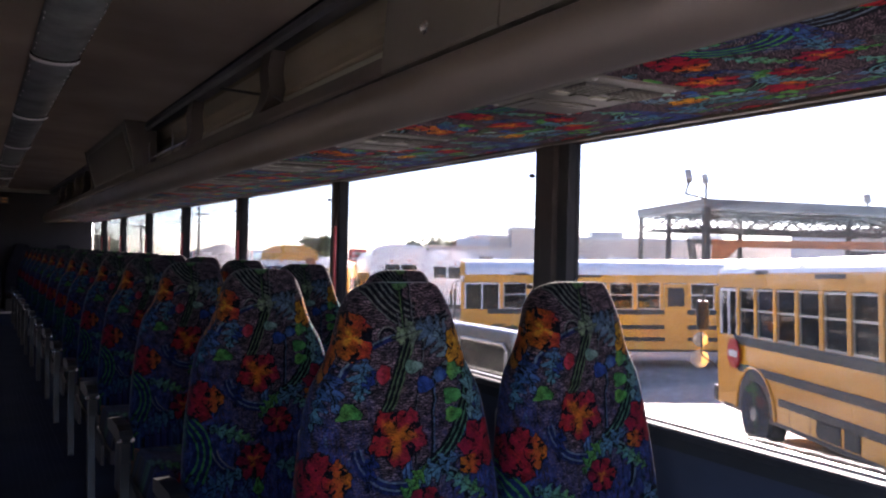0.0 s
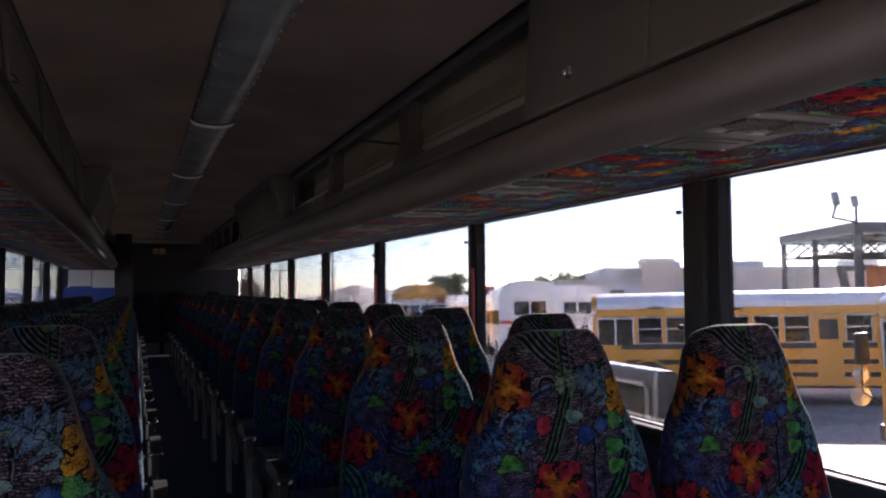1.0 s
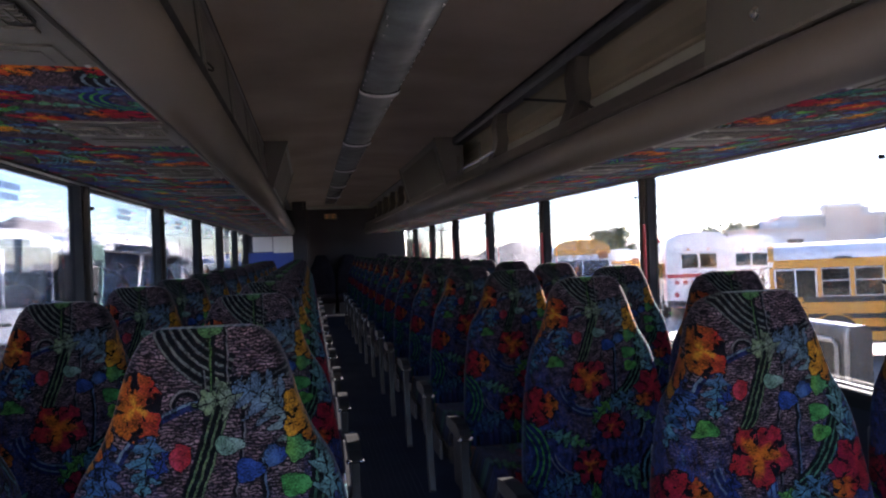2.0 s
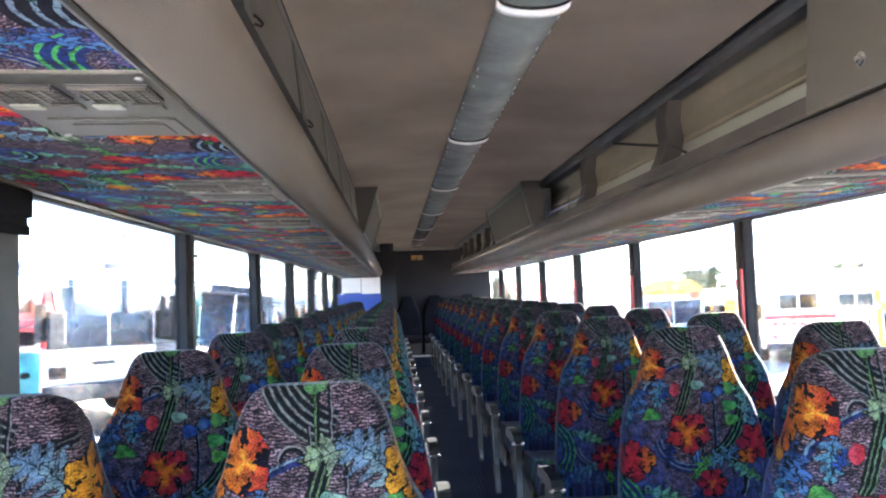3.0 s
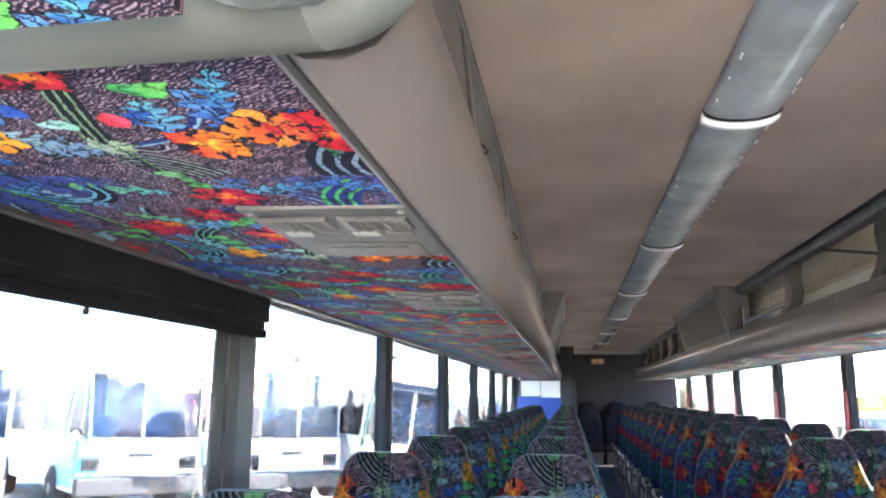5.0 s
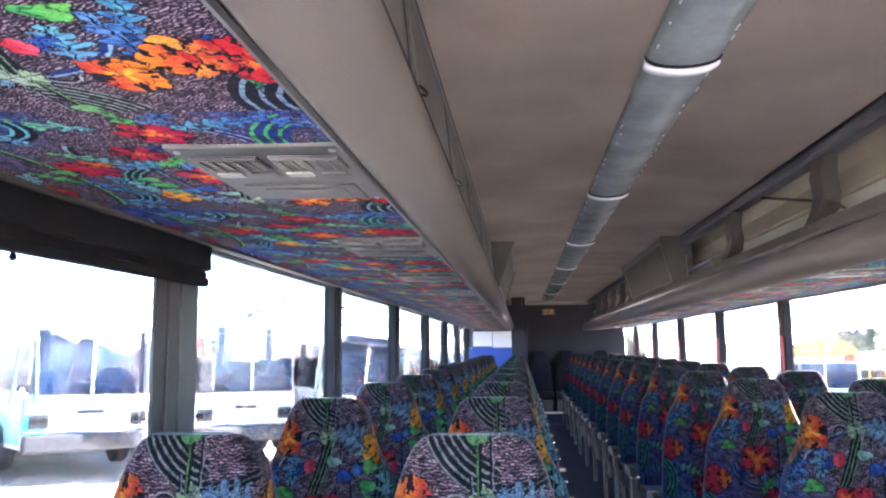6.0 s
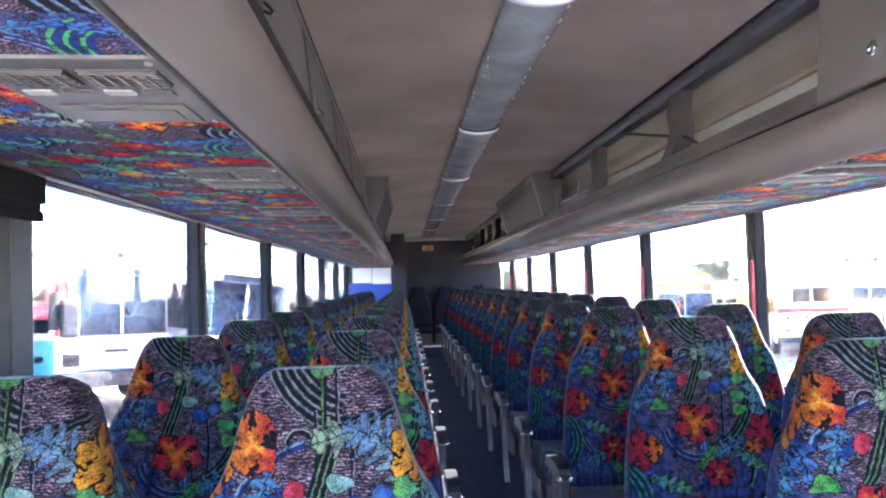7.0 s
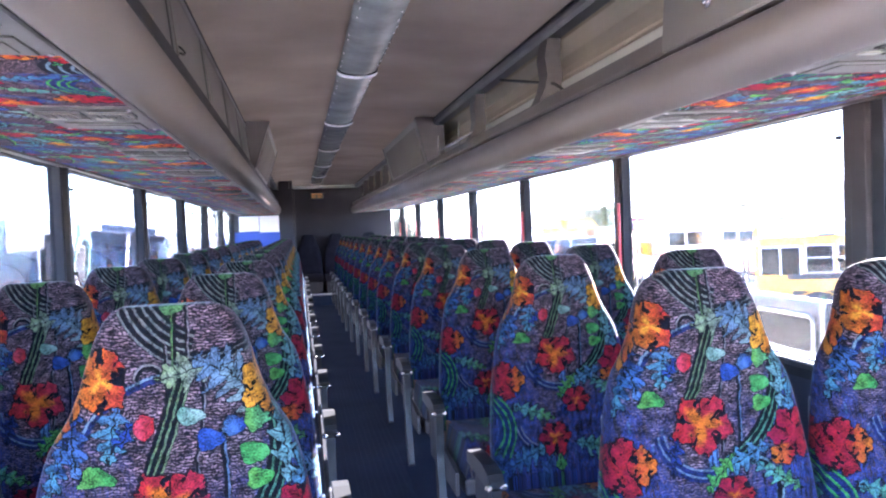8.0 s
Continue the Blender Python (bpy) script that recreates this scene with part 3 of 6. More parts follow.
def sweep(bm, profile, a, b, axis="y", steps=1, close=True, caps=True):
    """A profile of (p, q) pairs drawn out along an axis from a to b."""
    rows = []
    for i in range(steps + 1):
        s = a + (b - a) * i / steps
        rows.append([bm.verts.new({"y": (p, s, q), "x": (s, p, q), "z": (p, q, s)}[axis]) for p, q in profile])
    n = len(profile)
    for r0, r1 in zip(rows, rows[1:]):
        for i in range(n if close else n - 1):
            bm.faces.new((r0[i], r0[(i + 1) % n], r1[(i + 1) % n], r1[i]))
    if caps and close:
        bm.faces.new(rows[0])
        bm.faces.new(list(reversed(rows[-1])))
    return bm


def rod(bm, a, b, radius, sides=10, radius2=None):
    a, b = Vector(a), Vector(b)
    turn = (b - a).to_track_quat("Z", "Y").to_matrix().to_4x4()
    bmesh.ops.create_cone(bm, cap_ends=True, segments=sides, radius1=radius, radius2=radius if radius2 is None else radius2, depth=(b - a).length,
                          matrix=Matrix.Translation((a + b) / 2) @ turn)
    return bm


def tube(bm, points, radius, sides=8):
    points = [Vector(p) for p in points]
    rings = []
    for i, p in enumerate(points):
        ahead = (points[min(i + 1, len(points) - 1)] - points[max(i - 1, 0)]).normalized()
        q = ahead.to_track_quat("Z", "Y")
        rings.append([bm.verts.new(p + q @ Vector((math.cos(t) * radius, math.sin(t) * radius, 0))) for t in (2 * math.pi * k / sides for k in range(sides))])
    for r0, r1 in zip(rings, rings[1:]):
        for k in range(sides):
            bm.faces.new((r0[k], r0[(k + 1) % sides], r1[(k + 1) % sides], r1[k]))
    bm.faces.new(rings[0])
    bm.faces.new(list(reversed(rings[-1])))
    return bm


def lathe(bm, profile, sides=20, matrix=Matrix()):
    """A profile of (radius, height) turned about z."""
    rings = [[bm.verts.new(matrix @ Vector((r * math.cos(t), r * math.sin(t), h))) for t in (2 * math.pi * k / sides for k in range(sides))] for r, h in profile]
    for r0, r1 in zip(rings, rings[1:]):
        for k in range(sides):
            bm.faces.new((r0[k], r0[(k + 1) % sides], r1[(k + 1) % sides], r1[k]))
    bm.faces.new(list(reversed(rings[0])))
    bm.faces.new(rings[-1])
    return bm


def paint_uv(bm, way):
    """Lays the print on: way turns a point into metres across and along the cloth."""
    uv = bm.loops.layers.uv.verify()
    for f in bm.faces:
        for loop in f.loops:
            loop[uv].uv = way(loop.vert.co)
    return bm


def lerp_table(table, x):
    for (x0, y0), (x1, y1) in zip(table, table[1:]):
        if x <= x1:
            return y0 + (y1 - y0) * max(0, x - x0) / (x1 - x0)
    return table[-1][1]


# ---- the coach: shell ----
def wall_with_posts(side):
    name = "wall_right" if side > 0 else "wall_left"
    first = POST_R if side > 0 else POST_L
    lower = boxed(side * (HALF - 0.02), side * (HALF + 0.10), FRONT, REAR + 0.1, -0.25, SILL - 0.03)
    wall = solid(name, lower, WALL_BLUE, "navy carpeted lower side wall of the coach", "wall", kind="structure")
    part("upper_wall", boxed(side * (HALF + 0.0), side * (HALF + 0.10), FRONT, REAR + 0.1, HEAD + 0.004, 2.12), GREY_VINYL, wall)
    ledge = sweep(bmesh.new(), [(side * (HALF - 0.055), SILL - 0.05), (side * (HALF - 0.055), SILL - 0.02), (side * (HALF - 0.045), SILL - 0.008), (side * (HALF + 0.02), SILL), (side * (HALF + 0.02), SILL - 0.05)], FRONT, REAR)
    part("window_ledge", ledge, BLACK, wall, "black rubber window ledge")
    part("sill_strip", boxed(side * (HALF - 0.028), side * (HALF - 0.012), FRONT, REAR, SILL + 0.001, SILL + 0.010, bevel=0.003), ALU, wall, "bright metal strip along the sill")
    count = 0
    y = first - POST * 2
    edges = []
    while y < REAR - 0.3:
        wide = 0.15 if abs(y - first) < 0.01 else 0.085
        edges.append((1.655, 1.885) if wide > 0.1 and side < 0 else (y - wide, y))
        y += POST
        count += 1
    for y0, y1 in edges:
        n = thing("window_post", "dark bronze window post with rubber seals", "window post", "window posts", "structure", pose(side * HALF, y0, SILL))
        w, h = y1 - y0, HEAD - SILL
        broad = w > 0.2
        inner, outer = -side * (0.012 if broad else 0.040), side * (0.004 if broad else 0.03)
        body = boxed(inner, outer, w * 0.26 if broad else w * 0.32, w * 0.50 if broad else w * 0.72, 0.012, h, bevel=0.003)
        part("post_core", body, BRONZE_RETONED if broad else BRONZE, n)
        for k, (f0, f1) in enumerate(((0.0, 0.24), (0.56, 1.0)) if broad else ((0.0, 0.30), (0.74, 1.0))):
            part("jamb", boxed(inner * (0.72 if k else 0.55), outer, w * f0, w * f1, 0.012, h, bevel=0.003), JAMB if broad and k else BRONZE_RETONED if broad else BRONZE if k else BLACK, n)
        part("seal", boxed(inner * 0.5, outer * 0.7, w * (0.243 if broad else 0.305), w * (0.257 if broad else 0.318), 0.012, h), BLACK, n)
        part("seal", boxed(inner * 0.5, outer * 0.7, w * (0.503 if broad else 0.722), w * (0.557 if broad else 0.738), 0.012, h), BLACK, n)
        for z in (h - 0.10, h * 0.42):
            part("latch", lathe(bmesh.new(), [(0.004, 0), (0.0075, 0.004), (0.0075, 0.014), (0.005, 0.018)], 10, pose(inner * 0.72, w + 0.004, z, 0, -side * 90, 0)), BLACK, n)
        if broad:
            part("catch", boxed(inner - 0.012, inner * 0.7, w * 0.70, w * 0.98, h * 0.30, h * 0.37, bevel=0.003), ALU, n, "small metal window catch")
        if side > 0 and w < 0.12:
            part("release_handle", boxed(inner - 0.006, inner + 0.006, -0.008, 0.012, h * 0.22, h * 0.70, bevel=0.004), REDBAR, n, "red window release handle")
    spans = list(zip([FRONT] + [e[1] for e in edges], [e[0] for e in edges] + [REAR]))
    for i, (y0, y1) in enumerate(spans):
        if y1 - y0 < 0.2:
            continue
        n = thing(("window_right_" if side > 0 else "window_left_") + str(i + 1), "wide fixed coach window with clear dusty glass", "window", "coach windows", "structure", pose(side * HALF, y0, SILL))
        # unseen front panes: left near clear, right tinted, to steer the light inside
        part("pane", boxed(side * 0.010, side * 0.016, -0.004, y1 - y0 + 0.004, 0.0, HEAD - SILL + 0.01), PANE if y1 > 0.5 or side > 0 else FRONT_CLEAR, n)
        part("gasket", boxed(-side * 0.004, side * 0.022, 0.0, y1 - y0, HEAD - SILL - 0.012, HEAD - SILL), BLACK, n)
        if y0 > (1.5 if side < 0 else 2.2) and i < len(spans) - 1:
            for row, (a, b) in enumerate(((0.30, 0.70), (0.34, 0.66))[: 2 if side < 0 else 1]):
                mid = y1 - y0
                for k in range(7 if side < 0 else 4):
                    part("lettering", boxed(side * 0.0085, side * 0.0095, mid * (0.42 + 0.026 * k) - (0.02 if row else 0), mid * (0.42 + 0.026 * k) + 0.030 - (0.02 if row else 0), HEAD - SILL - 0.080 - 0.034 * row, HEAD - SILL - 0.058 - 0.034 * row), LETTER if side < 0 else FAINT, n)


for s in (1, -1):
    wall_with_posts(s)

solid("floor", boxed(-HALF - 0.1, HALF + 0.1, FRONT, REAR + 0.1, -0.12, 0.0), FLOOR_BLUE, "dark blue ribbed vinyl coach floor", "floor", kind="structure")
# unseen pale sheet added to bounce sun up to the racks and ceiling
solid("bounce_floor", boxed(-HALF + 0.03, HALF - 0.03, FRONT, 0.40, 0.0, 0.006), BOUNCE_FLOOR, "pale unseen floor sheet added to bounce sunlight", "floor", kind="structure")
ribs = bmesh.new()
for k in range(13):
    x = -0.168 + 0.028 * k
    box(ribs, x - 0.006, x + 0.006, 0.42, 12.28, 0.0005, 0.0035)
tagged(link_mesh("aisle_ribs", ribs, FLOOR_BLUE), "ribbed aisle runner of dark blue vinyl", "floor", kind="structure")
step_bm = boxed(-HALF, HALF, 12.3, REAR, 0.0, 0.19)
step = solid("rear_step", step_bm, FLOOR_BLUE, "raised rear floor with a pale step edge", "step", kind="structure")
part("nosing", boxed(-0.36, 0.36, 12.288, 12.33, 0.172, 0.196, bevel=0.004), PAPER, step, "pale worn step nosing")

ceiling_profile = [(-0.70, CEIL - 0.03), (-0.55, CEIL - 0.012), (-0.30, CEIL), (0, CEIL + 0.003), (0.30, CEIL), (0.55, CEIL - 0.012), (0.70, CEIL - 0.03), (0.70, CEIL + 0.03), (-0.70, CEIL + 0.03)]
solid("ceiling", sweep(bmesh.new(), ceiling_profile, FRONT, REAR, steps=1), TAUPE, "taupe felt headlining over the aisle", "ceiling", kind="structure")
solid("roof", sweep(bmesh.new(), [(-1.375, 2.10), (-1.30, 2.22), (-0.9, 2.28), (0, 2.30), (0.9, 2.28), (1.30, 2.22), (1.375, 2.10)], FRONT - 0.05, REAR + 0.1), GREY_VINYL, "closed coach roof shell", "roof", kind="structure")

# closing walls at both ends; the front one is unseen, its windscreen opening sized to light the nearest seats
rear_wall = solid("wall_rear", boxed(-HALF, HALF, REAR, REAR + 0.1, -0.1, 2.1), REAR_GREY, "mauve grey carpeted rear wall", "wall", kind="structure")
front_wall = solid("wall_front", boxed(-HALF, HALF, FRONT - 0.1, FRONT, -0.1, 0.42), WALL_BLUE, "plain lower front wall", "wall", kind="structure")
part("front_header", boxed(-HALF, HALF, FRONT - 0.1, FRONT, 1.92, 2.1), GREY_VINYL, front_wall)
for x in (-HALF, -0.04, HALF - 0.08):
    part("front_post", boxed(x, x + 0.08, FRONT - 0.1, FRONT, 0.42, 1.92), CHARCOAL, front_wall)

for x0, x1 in ((-HALF + 0.08, -0.04), (0.04, HALF - 0.08)):
    part("windscreen", boxed(x0, x1, FRONT - 0.06, FRONT - 0.05, 0.42, 1.92), FRONT_CLEAR, front_wall, "near clear unseen windscreen pane")

# washroom cubicle at the back
cubicle = thing("washroom_cubicle", "washroom cubicle with a royal blue front and dark door side", "washroom", kind="structure", at=pose(0, 0, 0))
part("side_wall", boxed(-0.42, -0.38, 11.5, REAR - 0.004, 0.0, CEIL - 0.01), REAR_GREY, cubicle)
part("front_panel", boxed(-HALF + 0.03, -0.585, 11.5, 11.53, 0.0, 1.225), ROYAL, cubicle, "royal blue lower panel")
part("upper_panel", boxed(-HALF + 0.03, -0.585, 11.51, 11.53, 1.229, 1.475), CHARCOAL, cubicle)
part("door_panel", boxed(-0.581, -0.424, 11.5, 11.53, 0.0, CEIL - 0.01), REAR_GREY, cubicle, "dark narrow door panel")
part("corner_trim", boxed(-0.378, -0.352, 11.485, 11.53, 0.3, 1.85, bevel=0.006), BRONZE_RETONED, cubicle, "brown metal corner trim")
for x0, x1, z0 in ((-1.165, -0.882, 1.235), (-0.872, -0.592, 1.215)):
    notice = solid("wall_notice", boxed(x0, x1, 11.488, 11.498, z0, 1.455, bevel=0.002), PAPER, "white blank notice board on the washroom front", "notice", "washroom notices")
header = solid("rear_bulkhead", boxed(-0.66, 0.66, 12.45, 12.60, CEIL - 0.075, CEIL - 0.034, bevel=0.012), CREAM, "pale strip across the ceiling at the rear", "trim", kind="structure")
amber_mat, an, al, ab = shade("amber lamp lens")
ab.inputs["Base Color"].default_value = (0.40, 0.15, 0.03, 1)
ab.inputs["Emission Color"].default_value, ab.inputs["Emission Strength"].default_value = (1.0, 0.5, 0.12, 1), 0.003
sign = thing("exit_lamp", "small amber lamp high on the rear wall", "lamp", at=pose(0.02, REAR - 0.03, 1.80))
part("housing", boxed(-0.11, 0.11, 0, 0.028, -0.055, 0.045, bevel=0.008), CHARCOAL, sign)
for dx in (-0.05, 0.05):
    for dz in (-0.02, 0.022):
        part("lens", boxed(dx - 0.034, dx + 0.034, -0.006, 0.002, dz - 0.0045, dz + 0.0045, bevel=0.002), amber_mat, sign, "amber lens")


# ---- overhead racks ----
def rack(side):
    name = "luggage_rack_right" if side > 0 else "luggage_rack_left"
    y0 = 0.42 if side < 0 else -1.2
    y1 = 12.56
    unit = thing(name, "grey overhead luggage rack with a printed cloth underside", "luggage rack", kind="structure")

    def sx(points):
        return [(side * p, q) for p, q in points]
    liner = bmesh.new()
    sweep(liner, sx([(0.640, 1.487), (0.80, 1.490), (1.0, 1.500), (1.225, 1.514), (1.225, 1.526), (0.640, 1.50)]), y0, y1, steps=24)
    if side < 0:
        paint_uv(liner, lambda c: (-c.x - 0.885, c.y - 0.725))
    else:
        paint_uv(liner, lambda c: (c.x - 0.885, c.y - 0.62))
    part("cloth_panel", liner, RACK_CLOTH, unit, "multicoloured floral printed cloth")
    part("edge_trim", sweep(bmesh.new(), sx([(1.222, 1.506), (1.262, 1.509), (1.272, 1.516), (1.272, 1.530), (1.222, 1.530)]), y0, y1), GREY_VINYL, unit)
    part("piping", sweep(bmesh.new(), sx([(0.636, 1.483), (0.642, 1.4815), (0.648, 1.484), (0.645, 1.490), (0.638, 1.490)]), y0, y1), PSU_GREY, unit)
    nose = [(0.640, 1.487), (0.620, 1.477), (0.596, 1.475), (0.572, 1.484), (0.556, 1.502), (0.549, 1.528), (0.550, 1.552), (0.556, 1.574), (0.566, 1.588), (0.580, 1.594), (0.640, 1.594)]
    part("nose", sweep(bmesh.new(), sx(nose), y0, y1), GREY_VINYL, unit, "rounded warm grey rack edge", smooth=True)
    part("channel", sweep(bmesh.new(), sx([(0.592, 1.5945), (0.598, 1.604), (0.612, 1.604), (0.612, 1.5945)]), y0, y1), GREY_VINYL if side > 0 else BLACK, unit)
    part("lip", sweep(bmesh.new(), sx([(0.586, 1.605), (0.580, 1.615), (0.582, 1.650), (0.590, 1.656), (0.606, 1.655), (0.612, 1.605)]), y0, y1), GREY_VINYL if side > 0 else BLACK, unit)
    part("tray", sweep(bmesh.new(), sx([(0.606, 1.606), (0.612, 1.642), (0.752, 1.636), (0.752, 1.606)]), y0, y1), BEIGE, unit)
    part("lining", sweep(bmesh.new(), sx([(0.752, 1.62), (0.750, 1.765), (0.785, 1.83), (0.792, 1.88), (0.760, 1.935), (0.70, 1.962), (0.70, 2.0), (1.27, 2.0), (1.27, 1.60)]), y0, y1), BEIGE, unit, "beige rack lining")
    part("lining_strip", sweep(bmesh.new(), sx([(0.744, 1.636), (0.741, 1.70), (0.744, 1.758), (0.7495, 1.764), (0.7515, 1.636)]), y0, y1), CREAM, unit, "pale strip at the back of the rack")
    part("strip_bead", sweep(bmesh.new(), sx([(0.738, 1.768), (0.734, 1.776), (0.740, 1.785), (0.760, 1.785), (0.760, 1.768)]), y0, y1), BEIGE, unit)
    part("rail", sweep(bmesh.new(), sx([(0.640, 1.900), (0.628, 1.912), (0.626, 1.930), (0.640, 1.950), (0.690, 1.955), (0.700, 1.925), (0.690, 1.900)]), y0, y1), RAIL, unit, "dark grey ceiling rail")
    part("rail_groove", sweep(bmesh.new(), sx([(0.630, 1.951), (0.630, 1.962), (0.70, 1.962), (0.70, 1.956)]), y0, y1), BLACK, unit)

    def bracket(y, wide=0.105):
        b = bmesh.new()
        outline = [(0.596, 1.656), (0.632, 1.656), (0.682, 1.70), (0.694, 1.76), (0.684, 1.82), (0.692, 1.90), (0.640, 1.90), (0.626, 1.83), (0.634, 1.76), (0.622, 1.71)]
        sweep(b, sx(outline), y - wide / 2, y + wide / 2)
        part("bracket", b, WEDGE, unit, "brown curved bracket")

    def bin_door(ya, yb, top=0.60, knob=True, face=0.574):
        """A closed section: sloping door between moulded ends."""
        d = bmesh.new()
        outline = [(face, 1.604), (face - 0.003, 1.610), (top - 0.004, 1.935), (top + 0.012, 1.940), (face + 0.014, 1.604)]
        sweep(d, sx(outline), ya, yb)
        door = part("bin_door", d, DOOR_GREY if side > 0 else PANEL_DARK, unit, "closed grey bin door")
        if knob:
            lathe_bm = lathe(bmesh.new(), [(0.017, 0), (0.016, 0.004), (0.009, 0.006), (0.008, 0.012), (0.004, 0.014)], 14, pose(side * (face + 0.004), (ya + yb) / 2 + 0.04, 1.672, 0, -side * 90, 0))
            part("lock", lathe_bm, CHROME, door, "round chrome lock")

    def closed_bin(ya, yb, top):
        """A closed cupboard that leans into the aisle, with wedge-shaped ends."""
        wedge = [(0.586, 1.612), (top, 1.955), (0.70, 1.955), (0.70, 1.64)]
        for a, b in ((ya, ya + 0.035), (yb - 0.035, yb)):
            part("wedge_end", sweep(bmesh.new(), sx(wedge), a, b), WEDGE, unit, "moulded wedge end of a closed bin")
        inner = [(0.592, 1.616), (top + 0.006, 1.950), (top + 0.03, 1.950), (0.61, 1.616)]
        door = part("bin_door", sweep(bmesh.new(), sx(inner), ya + 0.037, yb - 0.037), DOOR_GREY, unit, "closed grey bin door")
        f0, f1 = 0.14, 0.86
        lo = (0.592 + (top - 0.586) * f0 - 0.004, 1.616 + 0.334 * f0)
        hi = (0.592 + (top - 0.586) * f1 - 0.004, 1.616 + 0.334 * f1)
        raised = [lo, hi, (hi[0] + 0.012, hi[1]), (lo[0] + 0.012, lo[1])]
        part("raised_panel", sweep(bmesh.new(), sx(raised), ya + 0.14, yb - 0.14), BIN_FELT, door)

    if side > 0:
        bin_door(1.19, 1.68)
        bin_door(0.30, 1.184)
        bin_door(-1.2, 0.294, knob=False)
        for y in (2.76, 3.94):
            bracket(y)
        closed_bin(5.10, 7.15, 0.50)
        for y in (7.5, 8.35, 9.2, 10.05, 10.9):
            bracket(y)
        part("stay_wire", tube(bmesh.new(), [(0.655, 3.45, 1.885), (0.655, 3.2, 1.832), (0.655, 2.98, 1.785), (0.652, 2.80, 1.748), (0.65, 2.68, 1.722), (0.645, 2.60, 1.692), (0.645, 2.56, 1.674)], 0.0055), BLACK, unit, "black curved stay")
        part("luggage_bar", tube(bmesh.new(), [(0.62, 3.9, 1.70), (0.62, 4.5, 1.70), (0.62, 5.09, 1.70)], 0.006), CHROME, unit, "thin chrome luggage bar")
        for y in (4.25, 4.9):
            part("bar_stand", rod(bmesh.new(), (0.62, y, 1.655), (0.62, y, 1.80), 0.005), CHROME, unit)
    else:
        for k in range(6):
            y = 0.45 + 0.79 * k
            bin_door(y, y + 0.784, top=0.635, knob=k == 1, face=0.604)
            lo, hi = (0.6045, 1.655), (0.6305, 1.895)
            panel = [(lo[0] - 0.004, lo[1]), (hi[0] - 0.004, hi[1]), (hi[0] + 0.004, hi[1]), (lo[0] + 0.004, lo[1])]
            part("raised_panel", sweep(bmesh.new(), sx(panel), y + 0.07, y + 0.714), DOOR_GREY, unit, "olive grey inset panel")
            part("door_gap", sweep(bmesh.new(), sx([(0.599, 1.612), (0.630, 1.93), (0.634, 1.93), (0.603, 1.612)]), y + 0.772, y + 0.796), BLACK, unit, "dark gap between doors")
        for y in (1.31, 2.11):
            part("hook", tube(bmesh.new(), [(-0.604, y, 1.700), (-0.592, y, 1.695), (-0.590, y + 0.004, 1.701), (-0.596, y + 0.008, 1.710), (-0.606, y + 0.012, 1.720)], 0.0028), BLACK, unit, "black wire hook")
        closed_bin(5.20, 7.25, 0.47)
        for y in (7.6, 8.45, 9.3):
            bracket(y)
    return unit


rack(1)
rack(-1)

# moulded cross beam where the cloth panel begins over the entrance
beam = thing("cross_beam", "cream moulded cross beam with rounded end below the rack", "trim", kind="structure")
arch = bmesh.new()
prof = [(0.352, 1.5260), (0.346, 1.5080), (0.345, 1.4940), (0.348, 1.4840), (0.355, 1.4760), (0.364, 1.4720), (0.376, 1.4700), (0.390, 1.4705), (0.402, 1.4730), (0.411, 1.4780), (0.418, 1.4860), (0.422, 1.4980), (0.424, 1.5130), (0.424, 1.5300), (0.352, 1.5300)]
sweep(arch, prof, -HALF + 0.01, -0.60, axis="x")
part("beam_body", arch, BEAM_CREAM, beam, smooth=True)
end_cap = bmesh.new()
cap_rows = []
for k in range(9):
    a = math.pi / 2 * k / 8
    cx, cz = -0.60 + 0.075 * math.sin(a), 0.075 * (1 - math.cos(a))
    cap_rows.append([end_cap.verts.new((cx, p, q + cz * 1.2)) for p, q in prof])
for r0, r1 in zip(cap_rows, cap_rows[1:]):
    for i in range(len(prof)):
        end_cap.faces.new((r0[i], r0[(i + 1) % len(prof)], r1[(i + 1) % len(prof)], r1[i]))
part("rounded_end", end_cap, BEAM_CREAM, beam, smooth=True)
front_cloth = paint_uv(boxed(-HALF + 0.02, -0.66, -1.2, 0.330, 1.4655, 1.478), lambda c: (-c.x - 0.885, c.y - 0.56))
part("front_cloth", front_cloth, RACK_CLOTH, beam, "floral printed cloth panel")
part("front_side", boxed(-0.658, -0.56, -1.2, 0.36, 1.468, 1.95, bevel=0.03), BEAM_CREAM, beam)

# roller blind over the first side window
blind = thing("roller_blind", "black roller blind rolled part way down", "blind", at=pose(-1.247, -0.6, 1.410))
part("cloth", boxed(-0.004, 0.004, 0, 2.475, 0.0, 0.094), BLIND, blind, "black blind cloth")
part("hem_bar", boxed(-0.010, 0.010, 0, 2.48, -0.012, 0.012, bevel=0.005), BLIND, blind)
part("cassette", boxed(-0.012, 0.016, 0.0, 2.48, 0.030, 0.095, bevel=0.004), BLIND, blind)
part("pull_knob", lathe(bmesh.new(), [(0.003, 0), (0.006, -0.005), (0.0065, -0.010), (0.003, -0.014)], 10, pose(0, 1.72, -0.012)), BLIND, blind)


